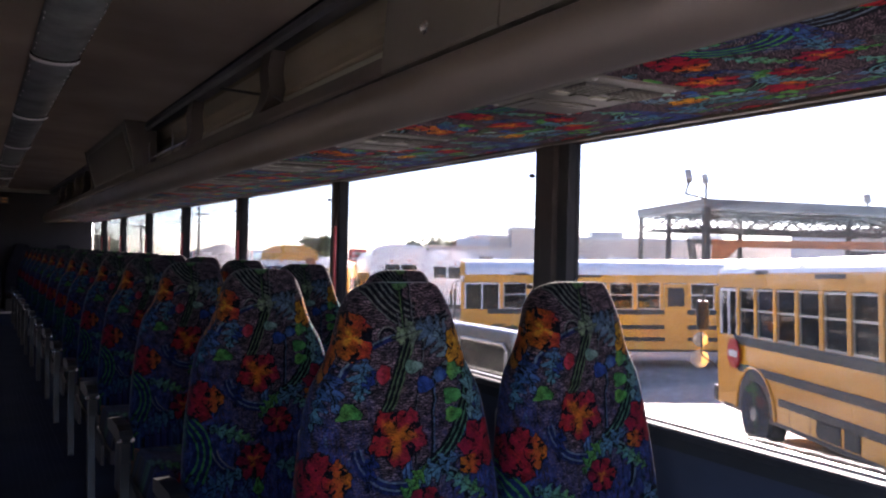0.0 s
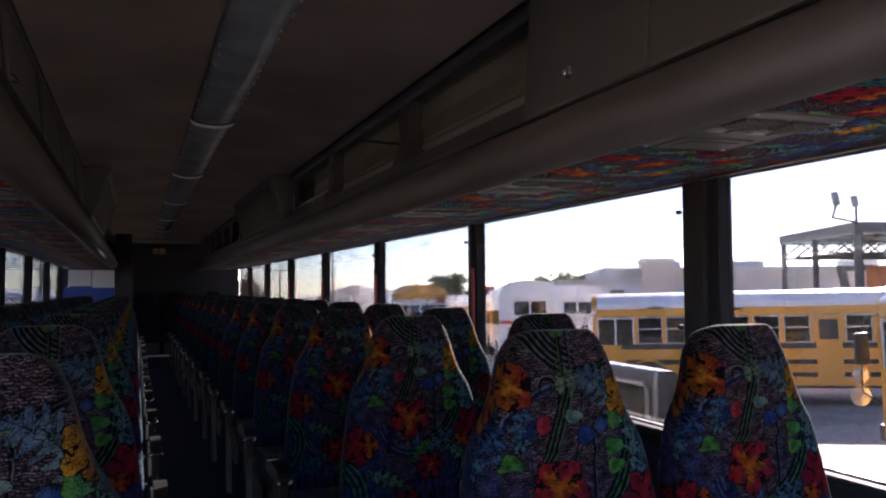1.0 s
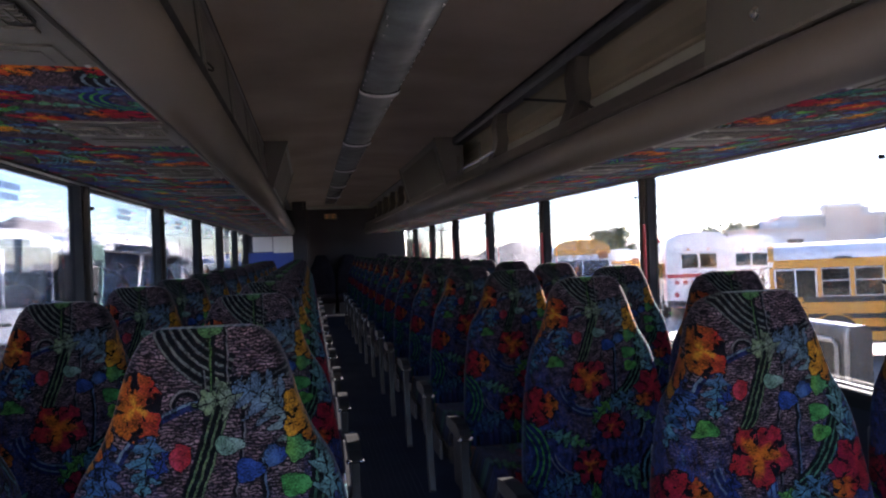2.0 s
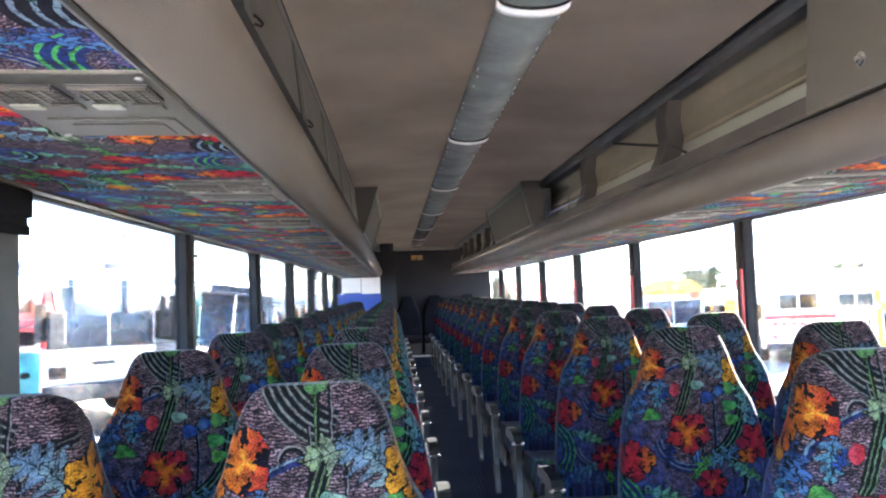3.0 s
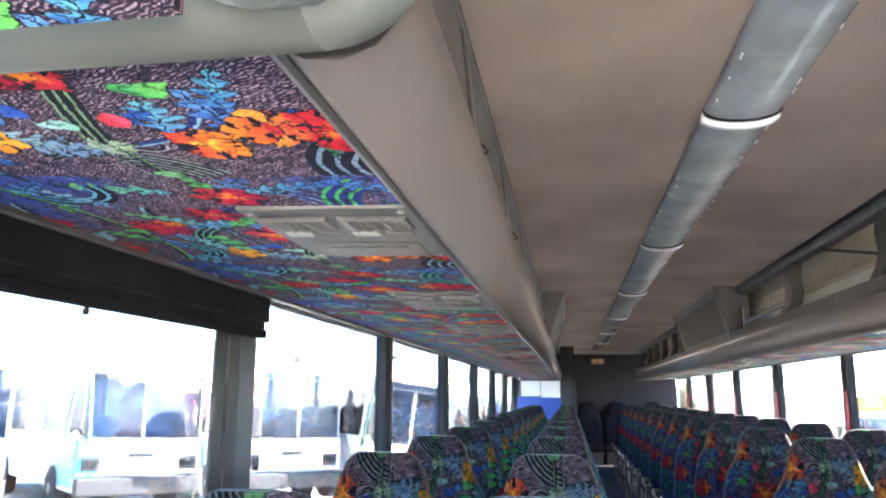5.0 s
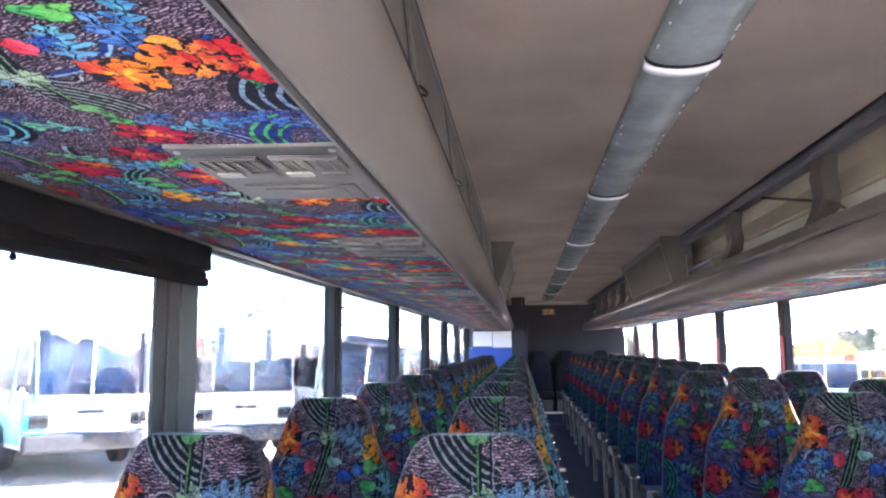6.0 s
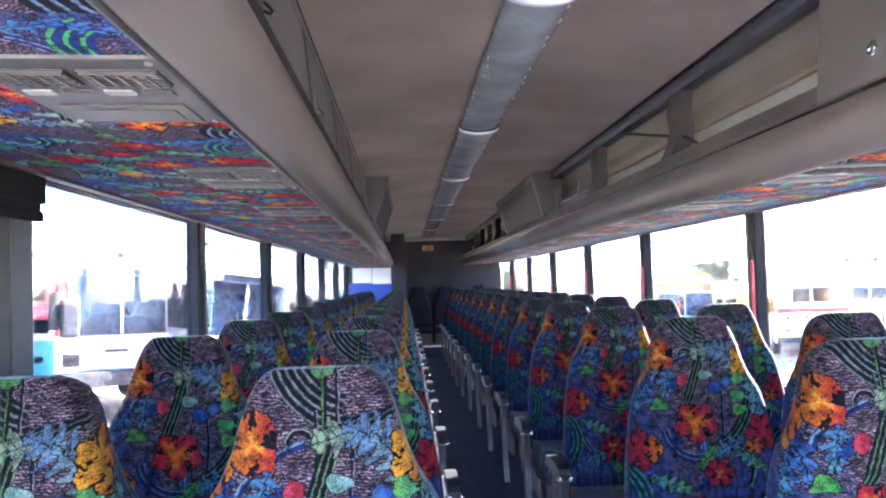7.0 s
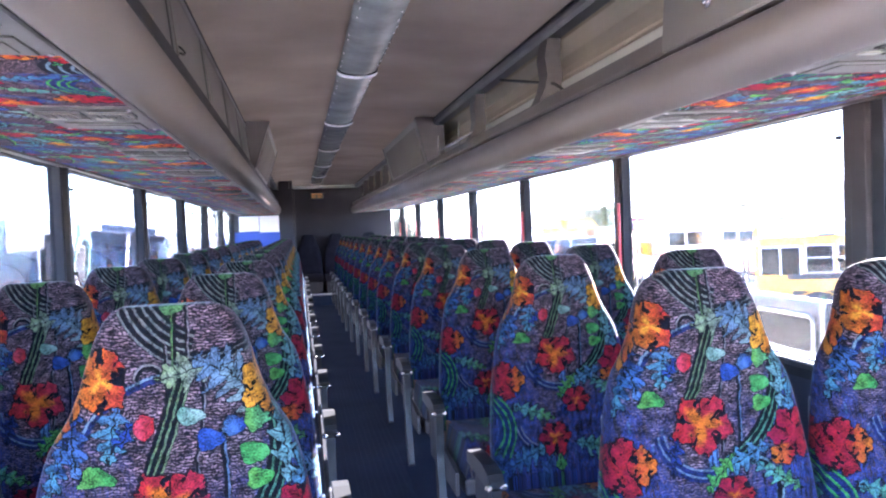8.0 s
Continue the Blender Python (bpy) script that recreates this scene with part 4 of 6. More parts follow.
# ---- service panels in the cloth over each row ----
def service_panel(side):
    p = thing("service_panel", "beige grey service panel with air vents, call buttons and speaker", "service panel", "service panels")
    d = -side
    part("plate", boxed(-0.115, 0.115, -0.165, 0.165, -0.0095, 0.012, bevel=0.004), PSU_GREY, p)
    part("speaker_cover", boxed(-0.085, 0.085, 0.045, 0.150, -0.0125, -0.0092, bevel=0.0015), PSU_GREY, p)
    part("speaker_recess", boxed(-0.060, 0.065, 0.066, 0.130, -0.0145, -0.0123, bevel=0.001), PSU_GREY, p)
    for cx in (-0.052, 0.055):
        vent = part("air_vent", boxed(cx - 0.046, cx + 0.046, -0.125, -0.060, -0.0125, -0.0098), CHARCOAL, p, "dark air vent")
        for k in range(5):
            part("vent_slat", boxed(cx - 0.044, cx + 0.044, -0.1225 + 0.0125 * k, -0.1165 + 0.0125 * k, -0.0155, -0.0127), PSU_GREY, vent)
        for k in range(5):
            part("vent_slat", boxed(cx - 0.032 + 0.016 * k - 0.002, cx - 0.032 + 0.016 * k + 0.002, -0.123, -0.062, -0.0172, -0.0157), PSU_GREY, vent)
    for k, m in enumerate((CREAM, PSU_GREY, CREAM, DOOR_GREY)):
        part("call_button", boxed(-0.095 + 0.05 * k, -0.058 + 0.05 * k, -0.036, -0.014, -0.0135, -0.0098, bevel=0.002), m, p)
    for cx, cy in ((-0.10, -0.15), (0.10, -0.15), (-0.10, 0.15), (0.10, 0.15)):
        part("screw", lathe(bmesh.new(), [(0.005, -0.0098), (0.005, -0.0115), (0.003, -0.0125)], 8, pose(cx, cy, 0)), ALU, p)
    return p


for side, start in ((-1, 1.02), (1, 1.155)):
    master = service_panel(side)
    tilt = -side * 1.2
    master.matrix_basis = pose(side * 0.755, start, 1.494, 0, tilt, 0)
    for k in range(1, 13):
        copy_thing(master, pose(side * 0.755, start + PITCH * k, 1.494, 0, tilt, 0))

# ---- lamp strip along the ceiling ----
strip = thing("ceiling_light_strip", "unlit clouded plastic light strip along the ceiling", "ceiling light", kind="structure")
JOINT, LENGTH, HALF_W, LOW = 1.924, 1.726, 0.094, 1.945
arcp = [(HALF_W * math.sin(a), LOW + 0.030 * (1 - math.cos(a * 1.0))) for a in (math.pi / 2 * (k / 8 - 1) for k in range(17))]
for k in range(-2, 6):
    ya, yb = JOINT + LENGTH * k + 0.016, JOINT + LENGTH * (k + 1) - 0.016
    yb = min(yb, 12.40)
    part("lamp_cover", sweep(bmesh.new(), arcp + [(HALF_W, CEIL), (-HALF_W, CEIL)], ya, yb), DIFFUSER, strip, "clouded lamp cover")
    spots = random.Random(20 + k)
    # white dashes put in for the glints along the cover's edges
    for sgn, chance in ((-1, 0.55), (1, 0.9)):
        for j in range(14):
            y = ya + 0.06 + j * 0.115 + spots.uniform(-0.03, 0.03)
            if y > yb - 0.06 or spots.random() > chance:
                continue
            inward, length = spots.uniform(0.006, 0.020), spots.uniform(0.008, 0.034)
            rise = LOW + 0.030 * (1 - math.sqrt(1 - ((HALF_W - inward) / HALF_W) ** 2))
            part("edge_glint", boxed(sgn * (HALF_W - inward) - 0.0028, sgn * (HALF_W - inward) + 0.0028, y, y + length, rise - 0.003, rise + 0.006, bevel=0.002), BAND, strip, "white dash standing in for a glint")
    if yb < 12:
        # the band's white colour stands in for a shiny joint's bright reflection
        band = bmesh.new()
        loops = []
        for y, wide, drop in ((yb, 1.01, 0.003), (yb + 0.006, 1.03, 0.009), (yb + 0.014, 1.045, 0.013), (yb + 0.030, 1.045, 0.013), (yb + 0.040, 1.03, 0.009), (yb + 0.046, 1.01, 0.003)):
            loops.append([band.verts.new((p * wide, y, q - drop)) for p, q in arcp] + [band.verts.new((HALF_W * wide * sg, y, CEIL)) for sg in (1, -1)])
        for r0, r1 in zip(loops, loops[1:]):
            for i in range(len(r0)):
                band.faces.new((r0[i], r0[(i + 1) % len(r0)], r1[(i + 1) % len(r0)], r1[i]))
        part("joint_band", band, BAND, strip, "joint band, bright reflection painted white")
        part("joint_seal", sweep(bmesh.new(), [(p * 1.03, q - 0.006) for p, q in arcp] + [(HALF_W * 1.02, CEIL), (-HALF_W * 1.02, CEIL)], yb - 0.017, yb - 0.011), BLACK, strip, "thin dark seal")

# ---- seats ----
BACK_HALF = [(0.0, 0.062), (0.006, 0.076), (0.016, 0.088), (0.03, 0.097), (0.05, 0.106), (0.07, 0.113), (0.11, 0.123), (0.145, 0.135), (0.17, 0.152), (0.20, 0.170), (0.23, 0.181), (0.26, 0.188), (0.33, 0.200), (0.40, 0.210), (0.50, 0.219), (0.60, 0.223), (0.72, 0.222)]
BACK_THICK = [(0.0, 0.034), (0.008, 0.065), (0.02, 0.09), (0.05, 0.11), (0.20, 0.12), (0.45, 0.125), (0.72, 0.13)]
TOP = 1.110


def backrest(shift):
    """A tall contoured back: narrow head, sloping shoulders, soft edges; its front at y = 0."""
    b = bmesh.new()
    drops = [0.0, 0.004, 0.010, 0.020, 0.034, 0.055, 0.085, 0.12, 0.155, 0.18, 0.20, 0.22, 0.245, 0.28, 0.33, 0.39, 0.46, 0.54, 0.62, 0.70]
    sides, rings = 36, []
    for d in drops:
        w, t = lerp_table(BACK_HALF, d), lerp_table(BACK_THICK, d)
        ring = []
        for k in range(sides):
            a = 2 * math.pi * k / sides
            ca, sa = math.cos(a), math.sin(a)
            x = w * math.copysign(abs(ca) ** 0.45, ca)
            y = t / 2 * math.copysign(abs(sa) ** 0.55, sa)
            dish = 0.012 * (1 - (x / w) ** 2) if sa < 0 and d > 0.22 else 0.0
            pillow = -0.010 * math.exp(-((d - 0.10) / 0.06) ** 2) if sa < 0 else 0.0
            lean = 0.018 - 0.13 * d      # the back reclines a little
            ring.append(b.verts.new((x, t / 2 + y + dish + pillow + lean, TOP - d)))
        rings.append(ring)
    for r0, r1 in zip(rings, rings[1:]):
        for k in range(sides):
            b.faces.new((r0[k], r0[(k + 1) % sides], r1[(k + 1) % sides], r1[k]))
    b.faces.new(rings[0])
    b.faces.new(list(reversed(rings[-1])))
    return paint_uv(b, lambda c: (c.x + shift + math.copysign(max(0.0, c.y - 0.018 + 0.13 * (TOP - c.z) - 0.035), c.x), max(c.z - 1.122, -0.600)))


def cushion():
    b = bmesh.new()
    prof = [(0.00, 0.34), (0.00, 0.435), (-0.02, 0.452), (-0.20, 0.462), (-0.36, 0.474), (-0.42, 0.466), (-0.452, 0.440), (-0.458, 0.40), (-0.44, 0.355), (-0.40, 0.335)]
    sweep(b, prof, -0.212, 0.212, axis="x", steps=4)
    return paint_uv(b, lambda c: (c.x + 0.09, 0.35 * (c.y + c.z) - 0.50))


def double_seat(aisle):
    """Two seats on one frame; aisle is the side, -1 or 1, on which the gangway lies."""
    seat = thing("double_seat", "double coach seat in multicoloured floral moquette with grey armrest", "seat", "coach seats")
    for x in ((-0.223, 0.223) if aisle < 0 else (-0.217, 0.217)):
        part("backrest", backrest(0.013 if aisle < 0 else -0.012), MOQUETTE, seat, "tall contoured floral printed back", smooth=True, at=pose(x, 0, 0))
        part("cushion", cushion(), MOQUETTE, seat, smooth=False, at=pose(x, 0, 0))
        part("back_shell", boxed(-0.19, 0.19, 0.060, 0.085, 0.36, 0.84, bevel=0.012), CHARCOAL, seat, at=pose(x, 0, 0))
    part("seat_frame", boxed(-0.44, 0.44, -0.40, 0.10, 0.275, 0.333, bevel=0.01), CHARCOAL, seat)
    for x in (0.25 * aisle, -0.40 * aisle):
        part("leg", sweep(bmesh.new(), [(-0.34, 0.0), (-0.30, 0.035), (-0.22, 0.27), (-0.06, 0.27), (0.02, 0.035), (0.06, 0.0)], x - 0.022, x + 0.022, axis="x"), CHARCOAL, seat)
    # aisle side: armrest on a slim upright blade
    xa = aisle * 0.487
    arm = bmesh.new()
    sweep(arm, [(0.06, 0.515), (0.06, 0.548), (-0.02, 0.560), (-0.14, 0.562), (-0.190, 0.552), (-0.208, 0.538), (-0.203, 0.518), (-0.17, 0.512)], xa - 0.021, xa + 0.021, axis="x")
    arm_ob = part("armrest", arm, ARM_GREY, seat, "grey padded aisle armrest")
    for off in (-0.020, 0.020):
        stud = part("end_stud", lathe(bmesh.new(), [(0.010, 0), (0.010, 0.004), (0.005, 0.007)], 10, pose(xa + off, -0.200, 0.520, 90, 0, 0)), CHROME, arm_ob)
    blade = sweep(bmesh.new(), [(-0.203, 0.512), (-0.168, 0.512), (-0.160, 0.40), (-0.160, 0.28), (-0.172, 0.19), (-0.205, 0.115), (-0.235, 0.085), (-0.252, 0.100), (-0.240, 0.16), (-0.212, 0.25), (-0.198, 0.36), (-0.196, 0.44)], xa - 0.014, xa + 0.014, axis="x")
    bl = part("arm_blade", blade, ARM_GREY, seat, "slim grey upright under the armrest")
    side_plate = sweep(bmesh.new(), [(-0.40, 0.28), (-0.40, 0.36), (-0.17, 0.39), (0.08, 0.515), (0.11, 0.515), (0.11, 0.28)], xa - aisle * 0.020 - 0.006, xa - aisle * 0.020 + 0.006, axis="x")
    sp = part("side_plate", side_plate, CHARCOAL, seat)
    for z in (0.44, 0.30):
        bolt = part("bolt", lathe(bmesh.new(), [(0.009, 0), (0.009, 0.006), (0.004, 0.009)], 8, pose(xa - aisle * 0.014, -0.06, z - 0.08, 0, aisle * 90, 0)), CHROME, seat)
    return seat


rng = random.Random(4)
for side, first, rows in ((1, ROW_R, 14), (-1, ROW_L, 13)):
    master = double_seat(-side)
    centre = 0.654 if side > 0 else -0.720
    master.matrix_basis = pose(centre, first, 0)
    for k in range(1, rows):
        copy_thing(master, pose(centre + (rng.uniform(-0.004, 0.004) if k > 2 else 0), first + PITCH * k, 0, 0, 0, rng.uniform(-0.5, 0.5) if k > 2 else 0))


def rear_seat():
    s = thing("rear_seat", "single rear seat in dark cloth on the raised floor", "seat", "rear seats")
    part("backrest", backrest(0), REAR_CLOTH, s, smooth=True)
    part("cushion", cushion(), REAR_CLOTH, s)
    part("base", boxed(-0.20, 0.20, -0.38, 0.06, 0.15, 0.333, bevel=0.01), CHARCOAL, s)
    return s


rear = rear_seat()
rear.matrix_basis = pose(-0.16, 12.86, 0.04)
copy_thing(rear, pose(0.30, 12.86, 0.04))
copy_thing(rear, pose(0.86, 12.86, 0.04))


# ---- outdoors: the lot ----
ground_mat, gn, gl, gb = shade("asphalt and gravel")
gtc = gn.new("ShaderNodeTexCoord")
patches, grit = gn.new("ShaderNodeTexNoise"), gn.new("ShaderNodeTexNoise")
patches.inputs["Scale"].default_value, patches.inputs["Detail"].default_value = 0.16, 6
grit.inputs["Scale"].default_value, grit.inputs["Detail"].default_value = 9.0, 8
gl.new(gtc.outputs["Object"], patches.inputs["Vector"])
gl.new(gtc.outputs["Object"], grit.inputs["Vector"])
gr = gn.new("ShaderNodeValToRGB")
gr.color_ramp.elements[0].position, gr.color_ramp.elements[1].position = 0.42, 0.56
gr.color_ramp.elements[0].color, gr.color_ramp.elements[1].color = (0.15, 0.146, 0.14, 1), (0.44, 0.40, 0.35, 1)
gl.new(patches.outputs[0], gr.inputs[0])
gm = gn.new("ShaderNodeMixRGB")
gm.blend_type = "MULTIPLY"
gm.inputs[0].default_value = 0.7
gs = gn.new("ShaderNodeMapRange")
gs.inputs[1].default_value, gs.inputs[2].default_value, gs.inputs[3].default_value, gs.inputs[4].default_value = 0.3, 0.7, 0.35, 1.45
gl.new(grit.outputs[0], gs.inputs[0])
gl.new(gr.outputs[0], gm.inputs[1])
gl.new(gs.outputs[0], gm.inputs[2])
gl.new(gm.outputs[0], gb.inputs["Base Color"])
gb.inputs["Roughness"].default_value = 0.9
gbump = gn.new("ShaderNodeBump")
gbump.inputs["Strength"].default_value, gbump.inputs["Distance"].default_value = 0.4, 0.02
gl.new(grit.outputs[0], gbump.inputs["Height"])
gl.new(gbump.outputs[0], gb.inputs["Normal"])
sheet = bmesh.new()
sheet_rows = []
for y in (-900, -300, -60, 0, 18, 20, 22, 24, 26, 30, 33, 35, 37, 39, 42, 60, 120, 300, 900):
    sheet_rows.append([sheet.verts.new((x, y, lot(x, y))) for x in (-900, -300, -60, -14, 0, 2, 4, 6, 8, 12, 18, 20, 22, 24, 60, 300, 900)])
for r0, r1 in zip(sheet_rows, sheet_rows[1:]):
    for i in range(len(r0) - 1):
        sheet.faces.new((r0[i], r0[i + 1], r1[i + 1], r1[i]))
solid("ground", sheet, ground_mat, "asphalt and pale gravel of a bus yard", "ground", kind="structure")

YELLOW_PAINT = mat("school bus yellow paint", (0.80, 0.335, 0.02), 0.32, 0, 0.07, 1.5, 60, 0.0, coat=0.4)
WHITE_PAINT = mat("white roof paint", (0.80, 0.80, 0.80), 0.35, 0, 0.05, 1.5, 60, 0.0, coat=0.3)
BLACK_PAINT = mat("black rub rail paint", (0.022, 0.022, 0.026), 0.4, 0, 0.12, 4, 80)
TYRE = mat("tyre rubber", (0.02, 0.02, 0.022), 0.85, 0, 0.2, 6, 90, 0.3)
RIM = mat("steel wheel rim", (0.30, 0.29, 0.28), 0.45, 0.6, 0.15, 8, 80)
TEAL_PAINT = mat("teal bus paint", (0.05, 0.40, 0.50), 0.32, 0, 0.06, 2, 60, coat=0.4)
FRAME_GREEN = mat("green tube paint", (0.08, 0.17, 0.15), 0.4, 0, 0.1, 6, 60)
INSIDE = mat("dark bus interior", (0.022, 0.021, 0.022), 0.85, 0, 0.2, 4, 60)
SEATGREEN = mat("dark green seat vinyl", (0.03, 0.05, 0.04), 0.6, 0, 0.2, 4, 60)
REDPAINT = mat("red stripe paint", (0.55, 0.03, 0.03), 0.4, 0, 0.1, 4, 60)
CANOPY = mat("weathered grey sheet steel", (0.20, 0.195, 0.19), 0.6, 0.2, 0.2, 1, 20)
TRUSS = mat("pale galvanised truss steel", (0.34, 0.34, 0.335), 0.5, 0.3, 0.12, 1, 20)
STEEL = mat("dark painted steel", (0.07, 0.065, 0.065), 0.6, 0.3, 0.25, 2, 30)
RUST = mat("orange painted steel", (0.50, 0.16, 0.05), 0.6, 0, 0.25, 2, 30)
TAN = mat("tan block wall", (0.70, 0.59, 0.50), 0.9, 0, 0.1, 0.4, 8)
WHITEWALL = mat("pale metal siding", (0.62, 0.64, 0.66), 0.6, 0.1, 0.06, 0.5, 8)
LAMPGLASS = mat("headlamp glass", (0.55, 0.56, 0.56), 0.12, 0.3, 0.1, 20, 50)
AMBER = mat("amber marker lens", (0.75, 0.25, 0.03), 0.3, 0, 0.1, 20, 50)


def wheel(parent, x, y, radius=0.50, width=0.28):
    side = 1 if y > 0 else -1
    w = part("wheel", lathe(bmesh.new(), [(radius * 0.58, -width / 2), (radius * 0.92, -width / 2), (radius, -width / 2 + 0.04), (radius, width / 2 - 0.04), (radius * 0.92, width / 2), (radius * 0.58, width / 2)], 26), TYRE, parent, "black tyre", at=pose(x, y, radius, 90, 0, 0))
    part("rim", lathe(bmesh.new(), [(0.05, -side * 0.16), (0.10, -side * 0.16), (0.13, -side * 0.08), (radius * 0.45, -side * 0.07), (radius * 0.585, -side * 0.12), (radius * 0.585, side * 0.12), (0.05, side * 0.12)], 22), RIM, w, "grey steel rim")
    return w


def bus_shell(h, half, crown, skirt):
    """Cross-section of a bus body: flat sides, rounded roof."""
    pts = [(-half, skirt), (-half, h - 0.46)]
    for k in range(1, 12):
        a = math.pi * k / 12
        pts.append((-half * math.copysign(abs(math.cos(a)) ** 0.62, math.cos(a)), h - 0.46 + crown * math.sin(a) ** 0.8))
    return pts + [(half, h - 0.46), (half, skirt)]


def school_bus(label, length, roof_paint, bays, side_seen, stop_sign=True, body_paint=YELLOW_PAINT, at=None, door_bay=None, front_len=1.05, crown=0.46):
    """A flat-nosed school bus; its front faces +x, the ground is z = 0; the side seen gets its full trim."""
    bus = thing("school_bus", label, "school bus", "school buses", at=at)
    half, h, skirt = 1.22, 3.02, 0.45
    s = side_seen
    sill, head = 1.62, 2.34
    part("lower_body", boxed(0.0, length, -half, half, skirt, sill - 0.01, bevel=0.05), body_paint, bus, "school bus yellow lower body")
    band = sweep(bmesh.new(), [(-half, head + 0.02), (-half, h - 0.46), (-half + 0.03, h - 0.40), (half - 0.03, h - 0.40), (half, h - 0.46), (half, head + 0.02)], 0.02, length - 0.10, axis="x")
    part("cornice", band, body_paint, bus)
    roof_prof = bus_shell(h, half - 0.004, crown, h - 0.46)
    roof = part("roof", sweep(bmesh.new(), roof_prof, 0.03, length - 0.12, axis="x", steps=1), roof_paint, bus, "rounded painted roof", smooth=False)
    for k in range(6):
        x = length * (k + 0.5) / 6
        part("roof_rib", sweep(bmesh.new(), [(p * 1.006, q + 0.012) for p, q in roof_prof[2:-2]] + [(p * 0.98, q - 0.03) for p, q in reversed(roof_prof[2:-2])], x - 0.02, x + 0.02, axis="x"), roof_paint, roof)
    nose = sweep(bmesh.new(), [(p * 0.985, q - 0.02) for p, q in roof_prof], length - 0.13, length + 0.02, axis="x")
    part("front_cap", nose, body_paint, bus)
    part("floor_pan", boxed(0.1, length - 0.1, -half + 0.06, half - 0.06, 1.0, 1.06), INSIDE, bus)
    part("chassis", boxed(0.8, length - 1.0, -0.5, 0.5, 0.42, 0.62), BLACK_PAINT, bus)
    # window band on both sides
    pitch_x = (length - front_len - 0.35) / bays
    for sg in (s, -s):
        for k in range(bays + 1):
            x = 0.25 + pitch_x * k
            part("window_pillar", boxed(x - 0.045, x + 0.045, sg * (half - 0.07), sg * (half - 0.004), sill - 0.02, head + 0.03), body_paint, bus)
        part("window_pillar", boxed(0.0, 0.21, sg * (half - 0.07), sg * half, sill - 0.02, head + 0.03), body_paint, bus)
        part("window_pillar", boxed(length - 0.10, length, sg * (half - 0.07), sg * half, sill - 0.02, head + 0.03), body_paint, bus)
        for k in range(bays):
            x0, x1 = 0.25 + pitch_x * k + 0.05, 0.25 + pitch_x * (k + 1) - 0.05
            win = part("window", boxed(x0, x1, sg * (half - 0.045), sg * (half - 0.040), sill, head), PANE_FAR, bus, "split sash window")
            for z in (sill + 0.012, (sill + head) / 2 + 0.04, head - 0.012):
                part("sash_bar", boxed(x0, x1, sg * (half - 0.040), sg * (half - 0.018), z - 0.016, z + 0.016), ALU, win)
            for x in (x0 + 0.012, x1 - 0.012):
                part("sash_bar", boxed(x - 0.012, x + 0.012, sg * (half - 0.039), sg * (half - 0.020), sill + 0.03, head - 0.03), ALU, win)
        x0, x1 = 0.25 + pitch_x * bays + 0.05, length - 0.11
        drv = part("driver_window", boxed(x0, x1, sg * (half - 0.045), sg * (half - 0.040), sill - 0.10, head), PANE_FAR, bus, "driver's side window")
        for x in (x0 + 0.02, (x0 + x1) / 2, x1 - 0.02):
            part("sash_bar", boxed(x - 0.022, x + 0.022, sg * (half - 0.04), sg * (half - 0.015), sill - 0.1, head), WHITE_PAINT, drv)
        for z in (sill - 0.08, head - 0.02):
            part("sash_bar", boxed(x0, x1, sg * (half - 0.039), sg * (half - 0.014), z - 0.022, z + 0.022), WHITE_PAINT, drv)
        for z, w in ((1.545, 0.07), (1.13, 0.06), (0.80, 0.055)):
            part("rub_rail", boxed(0.1, length - (0.75 if z > 1.4 else 0.85 if z > 1 else 2.2), sg * half, sg * (half + 0.022), z - w, z + w, bevel=0.012), BLACK_PAINT, bus, "black rub rail")
        part("skirt_rail", boxed(0.1, length - 0.3, sg * half, sg * (half + 0.016), 0.455, 0.515, bevel=0.008), BLACK_PAINT, bus)
    for z in [0.86 + 0.036 * k for k in range(6)]:
        part("fluting", boxed(0.6, length - 2.3, s * half, s * (half + 0.008), z, z + 0.014), body_paint, bus)
    for k in range(bays):
        x = 0.25 + pitch_x * (k + 0.5)
        b = part("bench", boxed(x - 0.06, x + 0.06, -half + 0.12, half - 0.12, 1.06, 1.78, bevel=0.03), SEATGREEN, bus)
    # front face
    for y0, y1 in ((-half + 0.1, -0.02), (0.02, half - 0.1)):
        part("windscreen", boxed(length - 0.03, length - 0.02, y0, y1, 1.42, 2.38), WIND, bus)
    part("front_panel", boxed(length - 0.06, length + 0.02, -half + 0.02, half - 0.02, 0.62, 1.40, bevel=0.02), body_paint, bus)
    part("front_bumper", boxed(length, length + 0.16, -half, half, 0.46, 0.72, bevel=0.03), BLACK_PAINT, bus, "black front bumper")
    for y in (-0.9, 0.9):
        part("headlamp", lathe(bmesh.new(), [(0.11, 0), (0.11, 0.03), (0.08, 0.05)], 16, pose(length + 0.02, y, 0.95, 0, 90, 0)), LAMPGLASS, bus)
    for y in (-0.2, 0.0, 0.2):
        part("marker_lamp", boxed(length - 0.02, length + 0.03, y - 0.05, y + 0.05, h - 0.30 + crown / 4, h - 0.24 + crown / 4, bevel=0.01), AMBER, bus)
    # rear face
    part("rear_panel", boxed(-0.02, 0.05, -half + 0.01, half - 0.01, sill, h - 0.42), body_paint, bus)
    part("rear_window", boxed(-0.035, -0.025, -0.75, 0.75, 1.75, 2.35), PANE_FAR, bus)
    part("rear_bumper", boxed(-0.16, 0.0, -half, half, 0.46, 0.72, bevel=0.03), BLACK_PAINT, bus)
